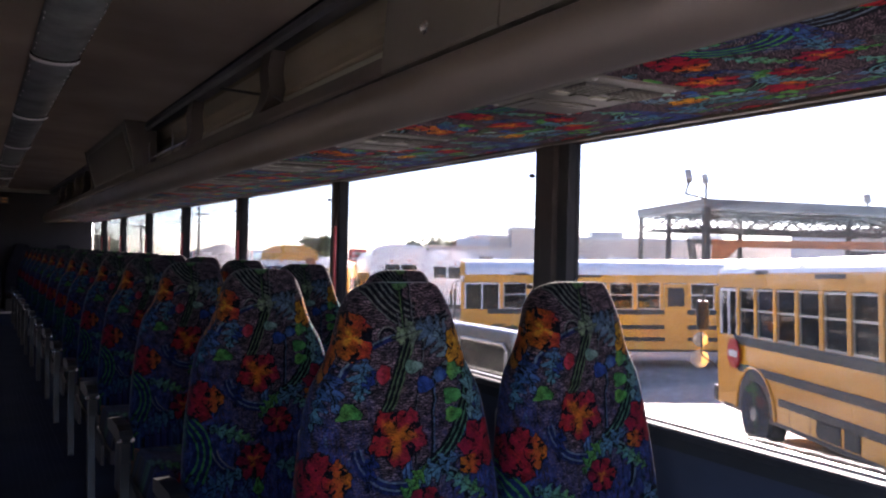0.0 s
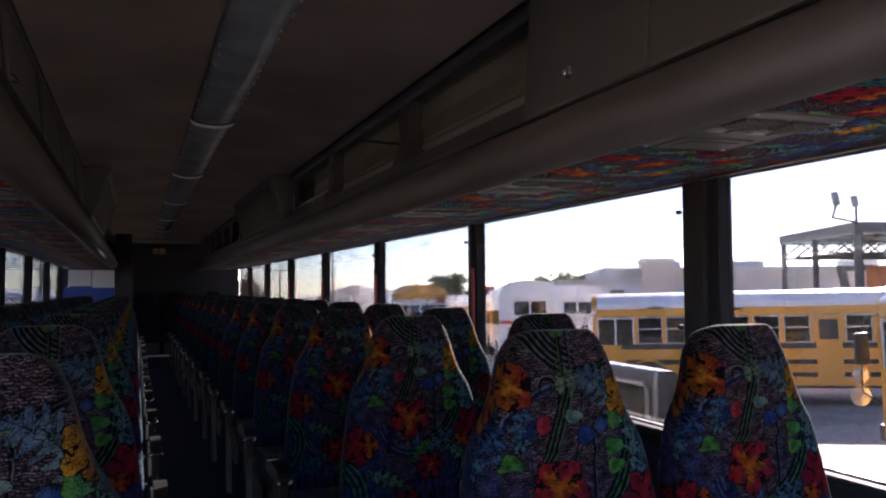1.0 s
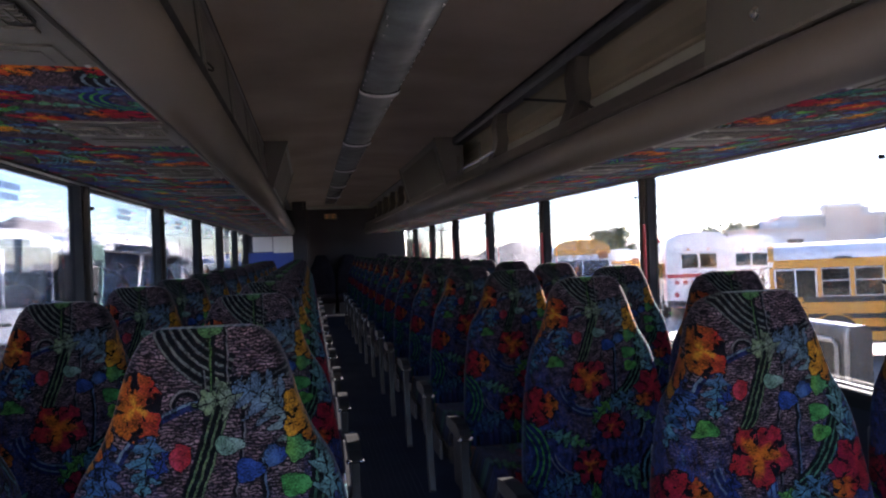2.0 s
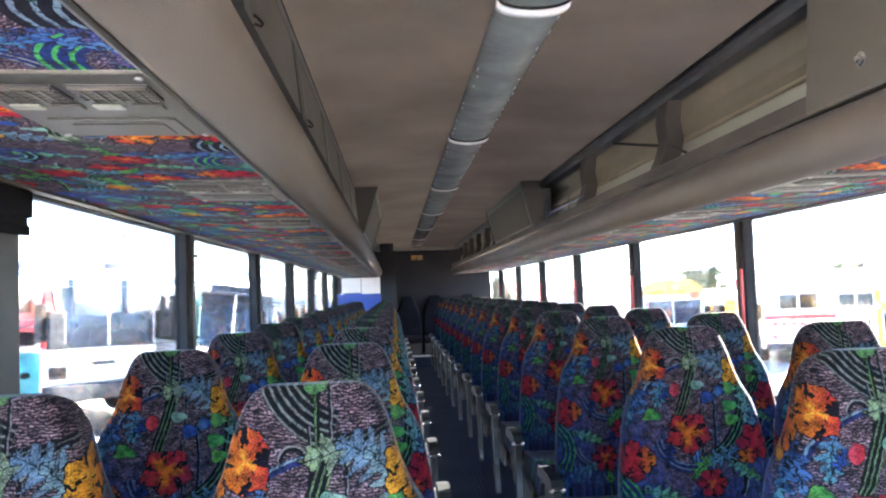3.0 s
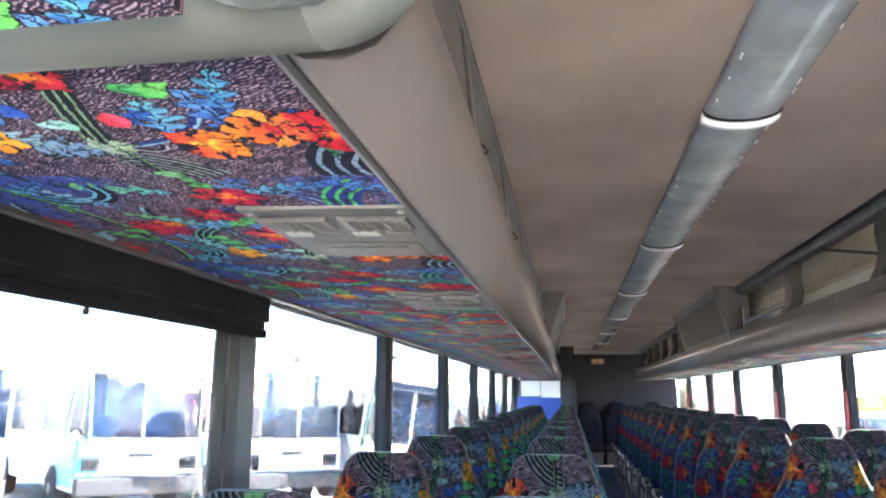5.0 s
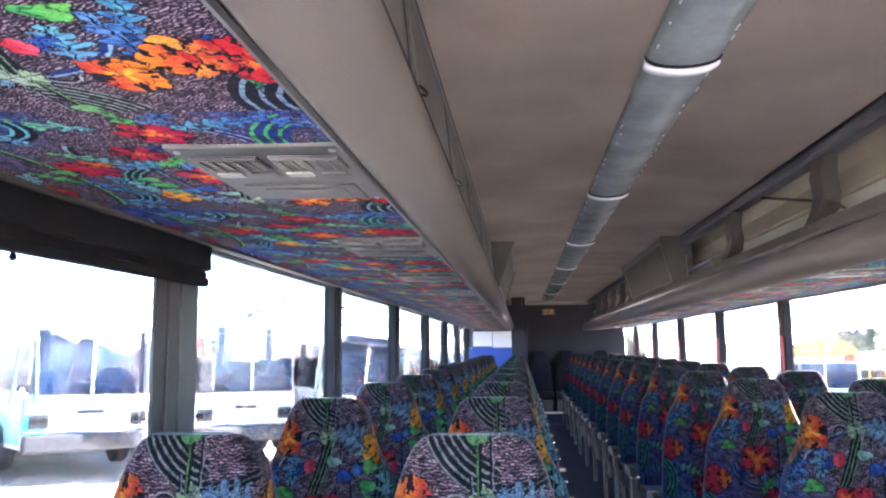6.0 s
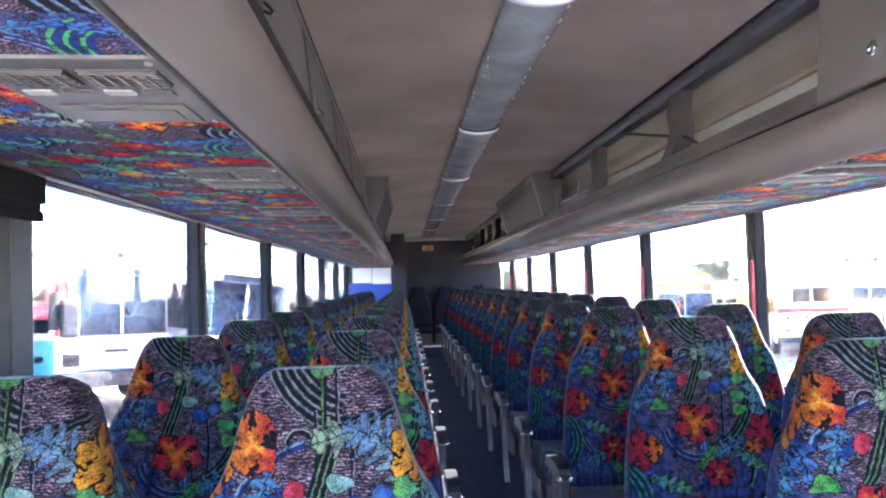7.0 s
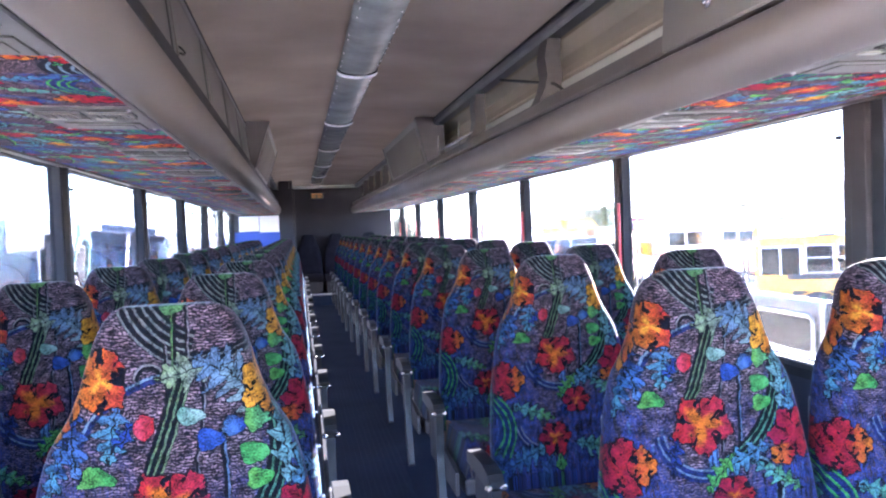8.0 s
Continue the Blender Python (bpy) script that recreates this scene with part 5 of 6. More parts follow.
    for x in (length - 1.45, 2.6):
        for y in (-half + 0.12, half - 0.12):
            wheel(bus, x, y)
        # black sheet on the flat side stands in for the opening's shade
        arch_bm = bmesh.new()
        ring = []
        for k in range(15):
            a = math.pi * k / 14
            ring.append((x + 0.62 * math.cos(a), 0.50 + 0.66 * math.sin(a)))
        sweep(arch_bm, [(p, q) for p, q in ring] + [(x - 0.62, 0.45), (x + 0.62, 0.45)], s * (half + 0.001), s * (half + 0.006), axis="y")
        part("wheel_well_shade", arch_bm, BLACK_PAINT, bus, "black sheet for the shaded wheel opening")
        lip = [(x + 0.64 * math.cos(math.pi * k / 14), s * (half + 0.012), 0.50 + 0.68 * math.sin(math.pi * k / 14)) for k in range(15)]
        part("arch_lip", tube(bmesh.new(), lip, 0.025), body_paint, bus)
    # hatches, mirrors, stop arm
    for x0, x1, m in ((length - 3.75, length - 3.2, STEEL), (length - 4.15, length - 3.83, STEEL)):
        grille = part("side_grille", boxed(x0, x1, s * half, s * (half + 0.010), 0.53, 0.74), m, bus, "dark louvred side grille")
        for k in range(6):
            part("louvre", boxed(x0 + 0.01, x1 - 0.01, s * (half + 0.0105), s * (half + 0.016), 0.545 + 0.032 * k, 0.560 + 0.032 * k), BLACK_PAINT, grille)
    for x in (length - 3.05, length - 2.5):
        part("hatch_seam", boxed(x, x + 0.012, s * half, s * (half + 0.004), 0.52, 0.76), BLACK_PAINT, bus)
    for y in (-1, 1):
        mirror = part("mirror", boxed(length + 0.22, length + 0.30, y * (half + 0.14) - 0.11, y * (half + 0.14) + 0.11, 1.62, 2.12, bevel=0.03), BLACK_PAINT, bus, "tall black mirror")
        # pale lamp material stands in for the white reflection in these mirrors
        part("convex_mirror", lathe(bmesh.new(), [(0.02, 0), (0.13, 0.02), (0.12, 0.06), (0.02, 0.10)], 16, pose(length + 0.30, y * (half + 0.16), 1.45, 0, 90, 0)), LAMPGLASS, mirror)
        part("convex_mirror", lathe(bmesh.new(), [(0.02, 0), (0.16, 0.02), (0.14, 0.06), (0.02, 0.10)], 16, pose(length + 0.34, y * (half + 0.16), 1.12, 0, 90, 0)), LAMPGLASS, mirror)
        part("mirror_arm", tube(bmesh.new(), [(length - 0.05, y * (half - 0.1), 2.42), (length + 0.2, y * (half + 0.1), 2.36), (length + 0.26, y * (half + 0.14), 2.1), (length + 0.3, y * (half + 0.15), 1.2), (length + 0.1, y * (half - 0.05), 1.0)], 0.016), BLACK_PAINT, mirror)
    if stop_sign:
        octo = lathe(bmesh.new(), [(0.24, 0), (0.24, 0.02)], 8, pose(length - 0.78, s * (half + 0.035), 1.33, -s * 90, 0, 0) @ pose(0, 0, 0, 0, 0, 22.5))
        sg_ob = part("stop_sign", octo, REDPAINT, bus, "folded red eight-sided stop sign")
        part("sign_word", boxed(length - 0.94, length - 0.62, s * (half + 0.056), s * (half + 0.060), 1.28, 1.38), PAPER, sg_ob)
    part("side_lamp", boxed(3.3, 3.42, s * half, s * (half + 0.03), 2.62, 2.68, bevel=0.01), AMBER, bus)
    part("side_plate", boxed(length - 3.9, length - 3.2, s * half, s * (half + 0.004), 2.50, 2.56), STEEL, bus, "illegible dark lettering")
    part("side_plate", boxed(length - 1.9, length - 1.5, s * half, s * (half + 0.004), 2.56, 2.62), STEEL, bus, "illegible dark lettering")
    if door_bay is not None:
        x0 = 0.25 + pitch_x * door_bay
        part("emergency_door", boxed(x0 + 0.06, x0 + pitch_x - 0.06, s * half, s * (half + 0.028), 0.75, head - 0.02, bevel=0.01), body_paint, bus, "yellow side emergency door")
        part("door_window", boxed(x0 + 0.14, x0 + pitch_x - 0.14, s * (half + 0.0285), s * (half + 0.034), 1.70, 2.22, bevel=0.0), BLACK_PAINT, bus)
    return bus


def stand(x, y, heading):
    """A pose on the sloping lot; heading: degrees of local +x from world +x."""
    up = Vector((lot(x - 0.5, y) - lot(x + 0.5, y), SLOPE, 1.0)).normalized()
    return Matrix.Translation((x, y, lot(x, y))) @ Vector((0, 0, 1)).rotation_difference(up).to_matrix().to_4x4() @ pose(0, 0, 0, 0, 0, heading)


def bus_by_front(fx, fy, heading, length):
    c, sn = math.cos(radians(heading)), math.sin(radians(heading))
    return stand(fx - c * length, fy - sn * length, heading)


school_bus("yellow school bus with a white roof, parked across the yard", 11.0, WHITE_PAINT, 13, 1, False, at=bus_by_front(12.05, 18.85, 145.2, 11.0), door_bay=6)
school_bus("yellow school bus with pale roof and folded stop sign", 11.0, WHITE_PAINT, 16, 1, True, at=bus_by_front(11.36, 7.75, 60.0, 11.0), front_len=0.74, crown=0.24)


def old_bus(label, paint, cap, at, stripe=True, rear=True):
    """An older round-roofed bus, seen end on."""
    b = thing("bus", label, "bus", "old buses", at=at)
    half, h, length = 1.2, 2.95, 9.5
    prof = bus_shell(h, half, 0.62, 0.5)
    prof = [(p, q + (0.16 if 0 < i < len(prof) - 1 else 0)) for i, (p, q) in enumerate(prof)]
    part("body", sweep(bmesh.new(), prof, -length, 0.0, axis="x", steps=1), paint, b)
    small = [(p * 0.97, 0.5 + (q - 0.5) * 0.985) for p, q in prof]
    part("end_wall", sweep(bmesh.new(), small, 0.001, 0.06, axis="x"), paint, b)
    if cap:
        part("cap", sweep(bmesh.new(), [(p * 0.98, q + 0.012) for p, q in prof if q > 2.62], -0.5, 0.075, axis="x"), cap, b, "painted roof cap")
        part("cap_corner", boxed(-0.5, 0.09, 0.62, 1.08, 2.44, 2.84, bevel=0.09), RUST, b, "brown roof corner")
    if rear:
        for y0, y1 in ((-0.62, -0.04), (0.04, 0.62)):
            w = part("end_window", boxed(0.062, 0.072, y0, y1, 1.93, 2.47), PANE_FAR, b)
            for z in (1.93, 2.47):
                part("window_rim", boxed(0.064, 0.085, y0 - 0.03, y1 + 0.03, z - 0.02, z + 0.02), ALU, w)
    else:
        part("windscreen", boxed(0.062, 0.085, -1.08, 1.08, 1.52, 2.42, bevel=0.02), WIND, b)
        part("screen_bar", boxed(0.086, 0.10, -0.03, 0.03, 1.52, 2.42), paint, b)
    if stripe:
        part("stripe", boxed(0.062, 0.068, -half + 0.02, half - 0.02, 1.58, 1.72), REDPAINT, b, "red stripe")
        for k in range(5):
            part("lettering", boxed(0.0625, 0.066, -0.9 + 0.3 * k, -0.72 + 0.3 * k, 1.34, 1.46), REDPAINT, b)
    for k in range(9):
        for sg in (-1, 1):
            x = -0.7 - k * 0.95
            part("side_window", boxed(x - 0.4, x + 0.4, sg * half, sg * (half + 0.012), 1.55, 2.15), PANE_FAR, b)
    part("bumper", boxed(0.06, 0.18, -half, half, 0.5, 0.72, bevel=0.03), STEEL, b)
    for y in (-0.85, 0.85):
        part("lamp", lathe(bmesh.new(), [(0.09, 0), (0.09, 0.03), (0.05, 0.05)], 14, pose(0.06, y, 0.95, 0, 90, 0)), REDPAINT if rear else LAMPGLASS, b)
    for y in (-0.35, 0.35):
        part("marker_lamp", lathe(bmesh.new(), [(0.05, 0), (0.05, 0.03), (0.02, 0.04)], 12, pose(0.06, y, 2.62, 0, 90, 0)), AMBER, b)
    for x in (-1.9, -7.2):
        for y in (-half + 0.1, half - 0.1):
            wheel(b, x, y, 0.48)
    return b


old_bus("old white bus with a red stripe, seen from its end", WHITE_PAINT, None, stand(14.0, 26.3, -112))
old_bus("old white bus standing beside another white bus", WHITE_PAINT, None, stand(18.4, 30.0, -116), False)
old_bus("old yellow bus with a wide windscreen and white roof", WHITE_PAINT, YELLOW_PAINT, stand(10.8, 30.0, -104), False, False)
old_bus("old yellow bus with a white roof, far across the yard", YELLOW_PAINT, WHITE_PAINT, stand(15.6, 37.5, -120), False)
for k, (x, y) in enumerate(((9.2, 44.0), (6.9, 52.0), (11.5, 56.0), (4.6, 61.0))):
    old_bus("white bus in a far row of the yard", WHITE_PAINT, None, stand(x, y, -95 + 4 * k), False, k % 2 == 0)


def transit_bus(label, front_paint, side_paint, at, red_side=False):
    """A city bus nose: split windscreen, sign box, bumper, lamps, mirrors and wipers; front faces +x."""
    b = thing("city_bus", label, "bus", "city buses", at=at)
    half, h, length = 1.28, 3.28, 10.0
    prof = bus_shell(h, half, 0.32, 0.52)
    prof = [(p, q + (0.14 if 0 < i < len(prof) - 1 else 0)) for i, (p, q) in enumerate(prof)]
    part("body", sweep(bmesh.new(), prof, -length, -0.10, axis="x"), WHITE_PAINT, b)
    part("nose", boxed(-0.10, 0.02, -half + 0.01, half - 0.01, 0.80, 1.58, bevel=0.05), WHITE_PAINT, b)
    part("corner_panel", boxed(-0.14, 0.026, -half - 0.004, -half + 0.44, 0.80, 1.56, bevel=0.03), front_paint, b, "painted front corner")
    part("side_band", boxed(-length + 0.3, -0.12, -half - 0.006, -half - 0.001, 0.60, 1.50), side_paint, b, "coloured side band")
    part("sign_box", boxed(-0.10, 0.0, -half + 0.06, half - 0.06, 2.86, 3.12, bevel=0.05), WHITE_PAINT, b)
    part("sign_glass", boxed(0.001, 0.008, -0.75, 0.75, 2.90, 3.06), WIND, b, "dark destination window")
    near = -half + (0.36 if red_side else 0.06)
    middle = (near + half - 0.06) / 2
    for y0, y1 in ((near, middle - 0.015), (middle + 0.015, half - 0.06)):
        w = part("windscreen", boxed(-0.06, -0.04, y0, y1, 1.60, 2.85), WIND, b, "tall windscreen pane")
        for ya, yb in ((y0 - 0.02, y0 + 0.012), (y1 - 0.012, y1 + 0.012)):
            part("screen_frame", boxed(-0.055, -0.01, ya, yb, 1.58, 2.87), WHITE_PAINT, w)
        for za, zb in ((1.565, 1.60), (2.85, 2.88)):
            part("screen_seal", boxed(-0.055, 0.030, y0, y1, za, zb), BLACK_PAINT, w, "black rubber seal")
        mid_y = (y0 + y1) / 2
        part("wiper", tube(bmesh.new(), [(0.03, mid_y, 1.58), (0.035, mid_y + 0.12, 1.95), (0.02, mid_y + 0.2, 2.25)], 0.016), BLACK_PAINT, b)
        part("dash", boxed(-0.55, -0.16, y0 + 0.04, y1 - 0.04, 1.60, 1.74, bevel=0.03), CANOPY, b, "grey dashboard")
    wheel_ring = [(-0.62 + 0.10 * math.sin(t), -0.55 + 0.24 * math.cos(t), 1.92 + 0.20 * math.sin(t)) for t in (2 * math.pi * k / 20 for k in range(21))]
    part("steering_wheel", tube(bmesh.new(), wheel_ring, 0.022), BLACK_PAINT, b)
    for y in (-0.55, 0.55):
        part("cab_seat", boxed(-1.28, -1.05, y - 0.26, y + 0.26, 1.2, 2.35, bevel=0.06), BLACK_PAINT, b, "dark driver's seat")
    # solid dark block; the dimness of the cab is put into its colour
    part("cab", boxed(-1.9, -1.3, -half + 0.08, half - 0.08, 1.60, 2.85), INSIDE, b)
    part("side_glass", boxed(-3.6, -0.35, -half - 0.012, -half - 0.002, 1.65, 2.72), PANE_FAR, b)
    part("bumper", boxed(-0.05, 0.17, -half, half, 0.44, 0.80, bevel=0.05), BLACK_PAINT, b, "dark grey bumper")
    part("badge", boxed(0.021, 0.030, -0.28, 0.28, 1.18, 1.26), STEEL, b)
    for y in (-0.98, 0.98):
        lamp = part("headlamp", boxed(0.018, 0.045, y - 0.19, y + 0.19, 0.92, 1.20, bevel=0.015), BLACK_PAINT, b)
        for dy in (-0.09, 0.09):
            part("bulb", lathe(bmesh.new(), [(0.075, 0), (0.075, 0.02), (0.04, 0.03)], 14, pose(0.04, y + dy, 1.06, 0, 90, 0)), PANE_FAR, lamp)
    for sg in (-1, 1):
        m = part("mirror", boxed(0.16, 0.24, sg * (half + 0.10) - 0.15, sg * (half + 0.10) + 0.15, 1.72, 2.52, bevel=0.05), BLACK_PAINT, b)
        part("mirror_arm", tube(bmesh.new(), [(-0.05, sg * (half - 0.05), 2.75), (0.14, sg * (half + 0.15), 2.70), (0.20, sg * (half + 0.20), 2.40)], 0.02), BLACK_PAINT, m)
    if not red_side:
        ym = -half - 0.06
        part("mirror_frame", tube(bmesh.new(), [(0.20, ym - 0.22, 1.45), (0.20, ym - 0.10, 2.72), (0.20, ym + 0.16, 2.72), (0.20, ym + 0.22, 1.45)], 0.045), FRAME_GREEN, b, "pale green tubular mirror frame")
        for z in (2.02, 2.34):
            part("frame_bar", tube(bmesh.new(), [(0.20, ym - 0.15, z), (0.20, ym + 0.18, z)], 0.03), FRAME_GREEN, b)
        part("frame_mirror", boxed(0.16, 0.24, ym - 0.12, ym + 0.18, 2.62, 3.0, bevel=0.03), FRAME_GREEN, b, "square green mirror housing")
        part("low_mirror", boxed(0.15, 0.23, ym + 0.02, ym + 0.24, 1.62, 2.0, bevel=0.05), BLACK_PAINT, b, "black lower mirror")
    for x in (-1.75, -7.0):
        for y in (-half + 0.10, half - 0.10):
            wheel(b, x, y)
    if red_side:
        part("wide_mirror", boxed(0.26, 0.40, -half - 0.06, -half + 0.34, 1.55, 2.36, bevel=0.06), BLACK_PAINT, b, "tall black mirror housing")
        part("mirror_bracket", tube(bmesh.new(), [(-0.04, -half + 0.10, 2.90), (0.26, -half + 0.08, 2.80), (0.33, -half + 0.14, 2.36)], 0.03), BLACK_PAINT, b)
        part("corner_post", boxed(-0.12, 0.012, -half - 0.004, near - 0.025, 1.585, 2.96, bevel=0.04), REDPAINT, b, "red front corner")
        flank = part("side_flank", boxed(-9.0, -0.12, -half - 0.026, -half - 0.013, 1.95, 3.02, bevel=0.004), REDPAINT, b, "red upper flank")
        for x in (-8.6, -6.5, -4.4, -2.3):
            part("flank_window", boxed(x, x + 1.8, -half - 0.034, -half - 0.024, 2.36, 2.86, bevel=0.004), PANE_FAR, flank, "dark side window")
        for z in (2.04, 2.18):
            part("trim_strip", boxed(-8.9, -0.2, -half - 0.034, -half - 0.026, z, z + 0.045), CHROME, flank, "bright trim strip")
    return b


for k, (x, y, turn, paint) in enumerate(((-12.0, 12.5, -40, WHITE_PAINT), (-9.3, 15.05, -42, TEAL_PAINT), (-6.85, 17.3, -44, WHITE_PAINT), (-4.6, 19.1, -42, WHITE_PAINT), (-1.9, 36.0, -12, ROYAL), (-0.2, 46.0, -20, ROYAL))):
    words = {id(TEAL_PAINT): "teal and white", id(WHITE_PAINT): "white", id(ROYAL): "blue and white"}[id(paint)]
    transit_bus(words + (" city bus with a red flank parked nose out" if k == 2 else " city bus parked nose out beside the coach"), paint, TEAL_PAINT if k == 2 else paint, stand(x, y, turn), k == 2)

# thin stand-in for an unidentified silver object by the coach, panels in bright frames
SILVER = mat("dull silver paint", (0.117, 0.117, 0.115), 0.4, 0.2, 0.12, 4, 60, coat=0.3)
cabinet = thing("silver_stand_in", "thin dull silver stand-in with bright framed panels", "cabinet", at=pose(4.05, 5.72, lot(4, 6)))
shell = [(0.0, 0.0), (0.0, 1.93), (0.012, 1.975), (0.045, 1.995), (0.20, 1.995), (0.235, 1.975), (0.25, 1.93), (0.25, 0.0)]
part("body", sweep(bmesh.new(), shell, 0.0, 2.6), SILVER, cabinet)
for y0, y1 in ((0.10, 0.92), (1.02, 1.72), (1.82, 2.5)):
    recess = part("panel", boxed(-0.012, -0.001, y0, y1, 1.22, 1.84, bevel=0.004), PANE_FAR, cabinet, "dark glazed panel")
    rim_path = [(-0.016, y0, 1.26), (-0.016, y0, 1.82), (-0.016, y0 + 0.05, 1.87), (-0.016, y1 - 0.05, 1.87), (-0.016, y1, 1.82), (-0.016, y1, 1.26), (-0.016, y1 - 0.05, 1.20), (-0.016, y0 + 0.05, 1.20), (-0.016, y0, 1.26)]
    part("panel_frame", tube(bmesh.new(), rim_path, 0.020), ALU, recess, "bright metal frame")
    part("hinge", boxed(-0.022, -0.002, y0 + 0.10, y0 + 0.18, 1.14, 1.18, bevel=0.004), ALU, cabinet)
part("corner_strip", tube(bmesh.new(), [(0.0, -0.004, 0.02), (0.0, -0.004, 1.93), (0.02, -0.004, 1.985)], 0.022), ALU, cabinet, "bright corner strip")
part("plinth", boxed(-0.02, 0.27, -0.02, 2.62, -0.12, 0.06, bevel=0.01), STEEL, cabinet)

# ---- buildings and yard canopy ----
def workshop():
    b = thing("workshop", "tan block workshop with pale roller doors", "building", at=pose(43.0, 42.0, lot(43, 42), 0, 0, -28.5))
    part("wall", boxed(-12.5, 12.5, 0, 10, 0, 5.3), TAN, b)
    part("parapet", boxed(-12.6, 12.6, -0.08, 10.1, 5.3, 5.5), WHITEWALL, b)
    for k, x in enumerate((-10.2, -5.6, -0.6, 4.6, 9.6)):
        door = part("roller_door", boxed(x - 1.7, x + 1.7, -0.06, 0.02, 0, 4.0), WHITEWALL, b, "pale roller door")
        for j in range(9):
            part("door_slat", boxed(x - 1.66, x + 1.66, -0.085, -0.0605, 0.1 + j * 0.43, 0.46 + j * 0.43), WHITEWALL, door)
    for x in (-8, -2, 6):
        part("roof_vent", boxed(x - 1.2, x + 1.2, 1.0, 2.2, 5.5, 5.95), ALU, b)
    return b


def office():
    b = thing("office_block", "low pale office block with a stepped flat roof", "building", at=pose(31.0, 46.0, lot(31, 46), 0, 0, -33))
    part("wall", boxed(-3.6, 2.4, 0, 8, 0, 4.5), WHITEWALL, b)
    part("roof_edge", boxed(-3.8, 2.6, -0.2, 8.2, 4.5, 4.75), TAN, b)
    part("tower", boxed(2.404, 4.4, -0.3, 5, 0, 6.0), TAN, b)
    part("tower_roof", boxed(2.3, 4.6, -0.5, 5.2, 6.0, 6.2), WHITEWALL, b)
    for x in (-2.6, -1.0, 0.6):
        part("window", boxed(x - 0.5, x + 0.5, -0.03, 0.01, 3.0, 4.0), PANE_FAR, b)
    part("roof_unit", boxed(-1.6, 0.9, 2, 4, 4.75, 5.3), WHITEWALL, b)
    return b


workshop()
office()


def warehouse():
    """A long metal-sided hall behind the canopy."""
    b = thing("warehouse", "long pale warehouse with ribbed metal siding", "building", at=pose(45.4, 30.6, lot(45, 30), 0, 0, -110.9))
    part("wall", boxed(0, 24, 0, 12, 0, 5.35), WHITEWALL, b)
    for k in range(8):
        part("siding_rib", boxed(0.05, 23.95, -0.07, -0.001, 0.5 + 0.6 * k, 0.62 + 0.6 * k), WHITEWALL, b)
    part("roof_edge", boxed(-0.2, 24.2, -0.25, 12.2, 5.354, 5.55), TRUSS, b)
    return b


warehouse()


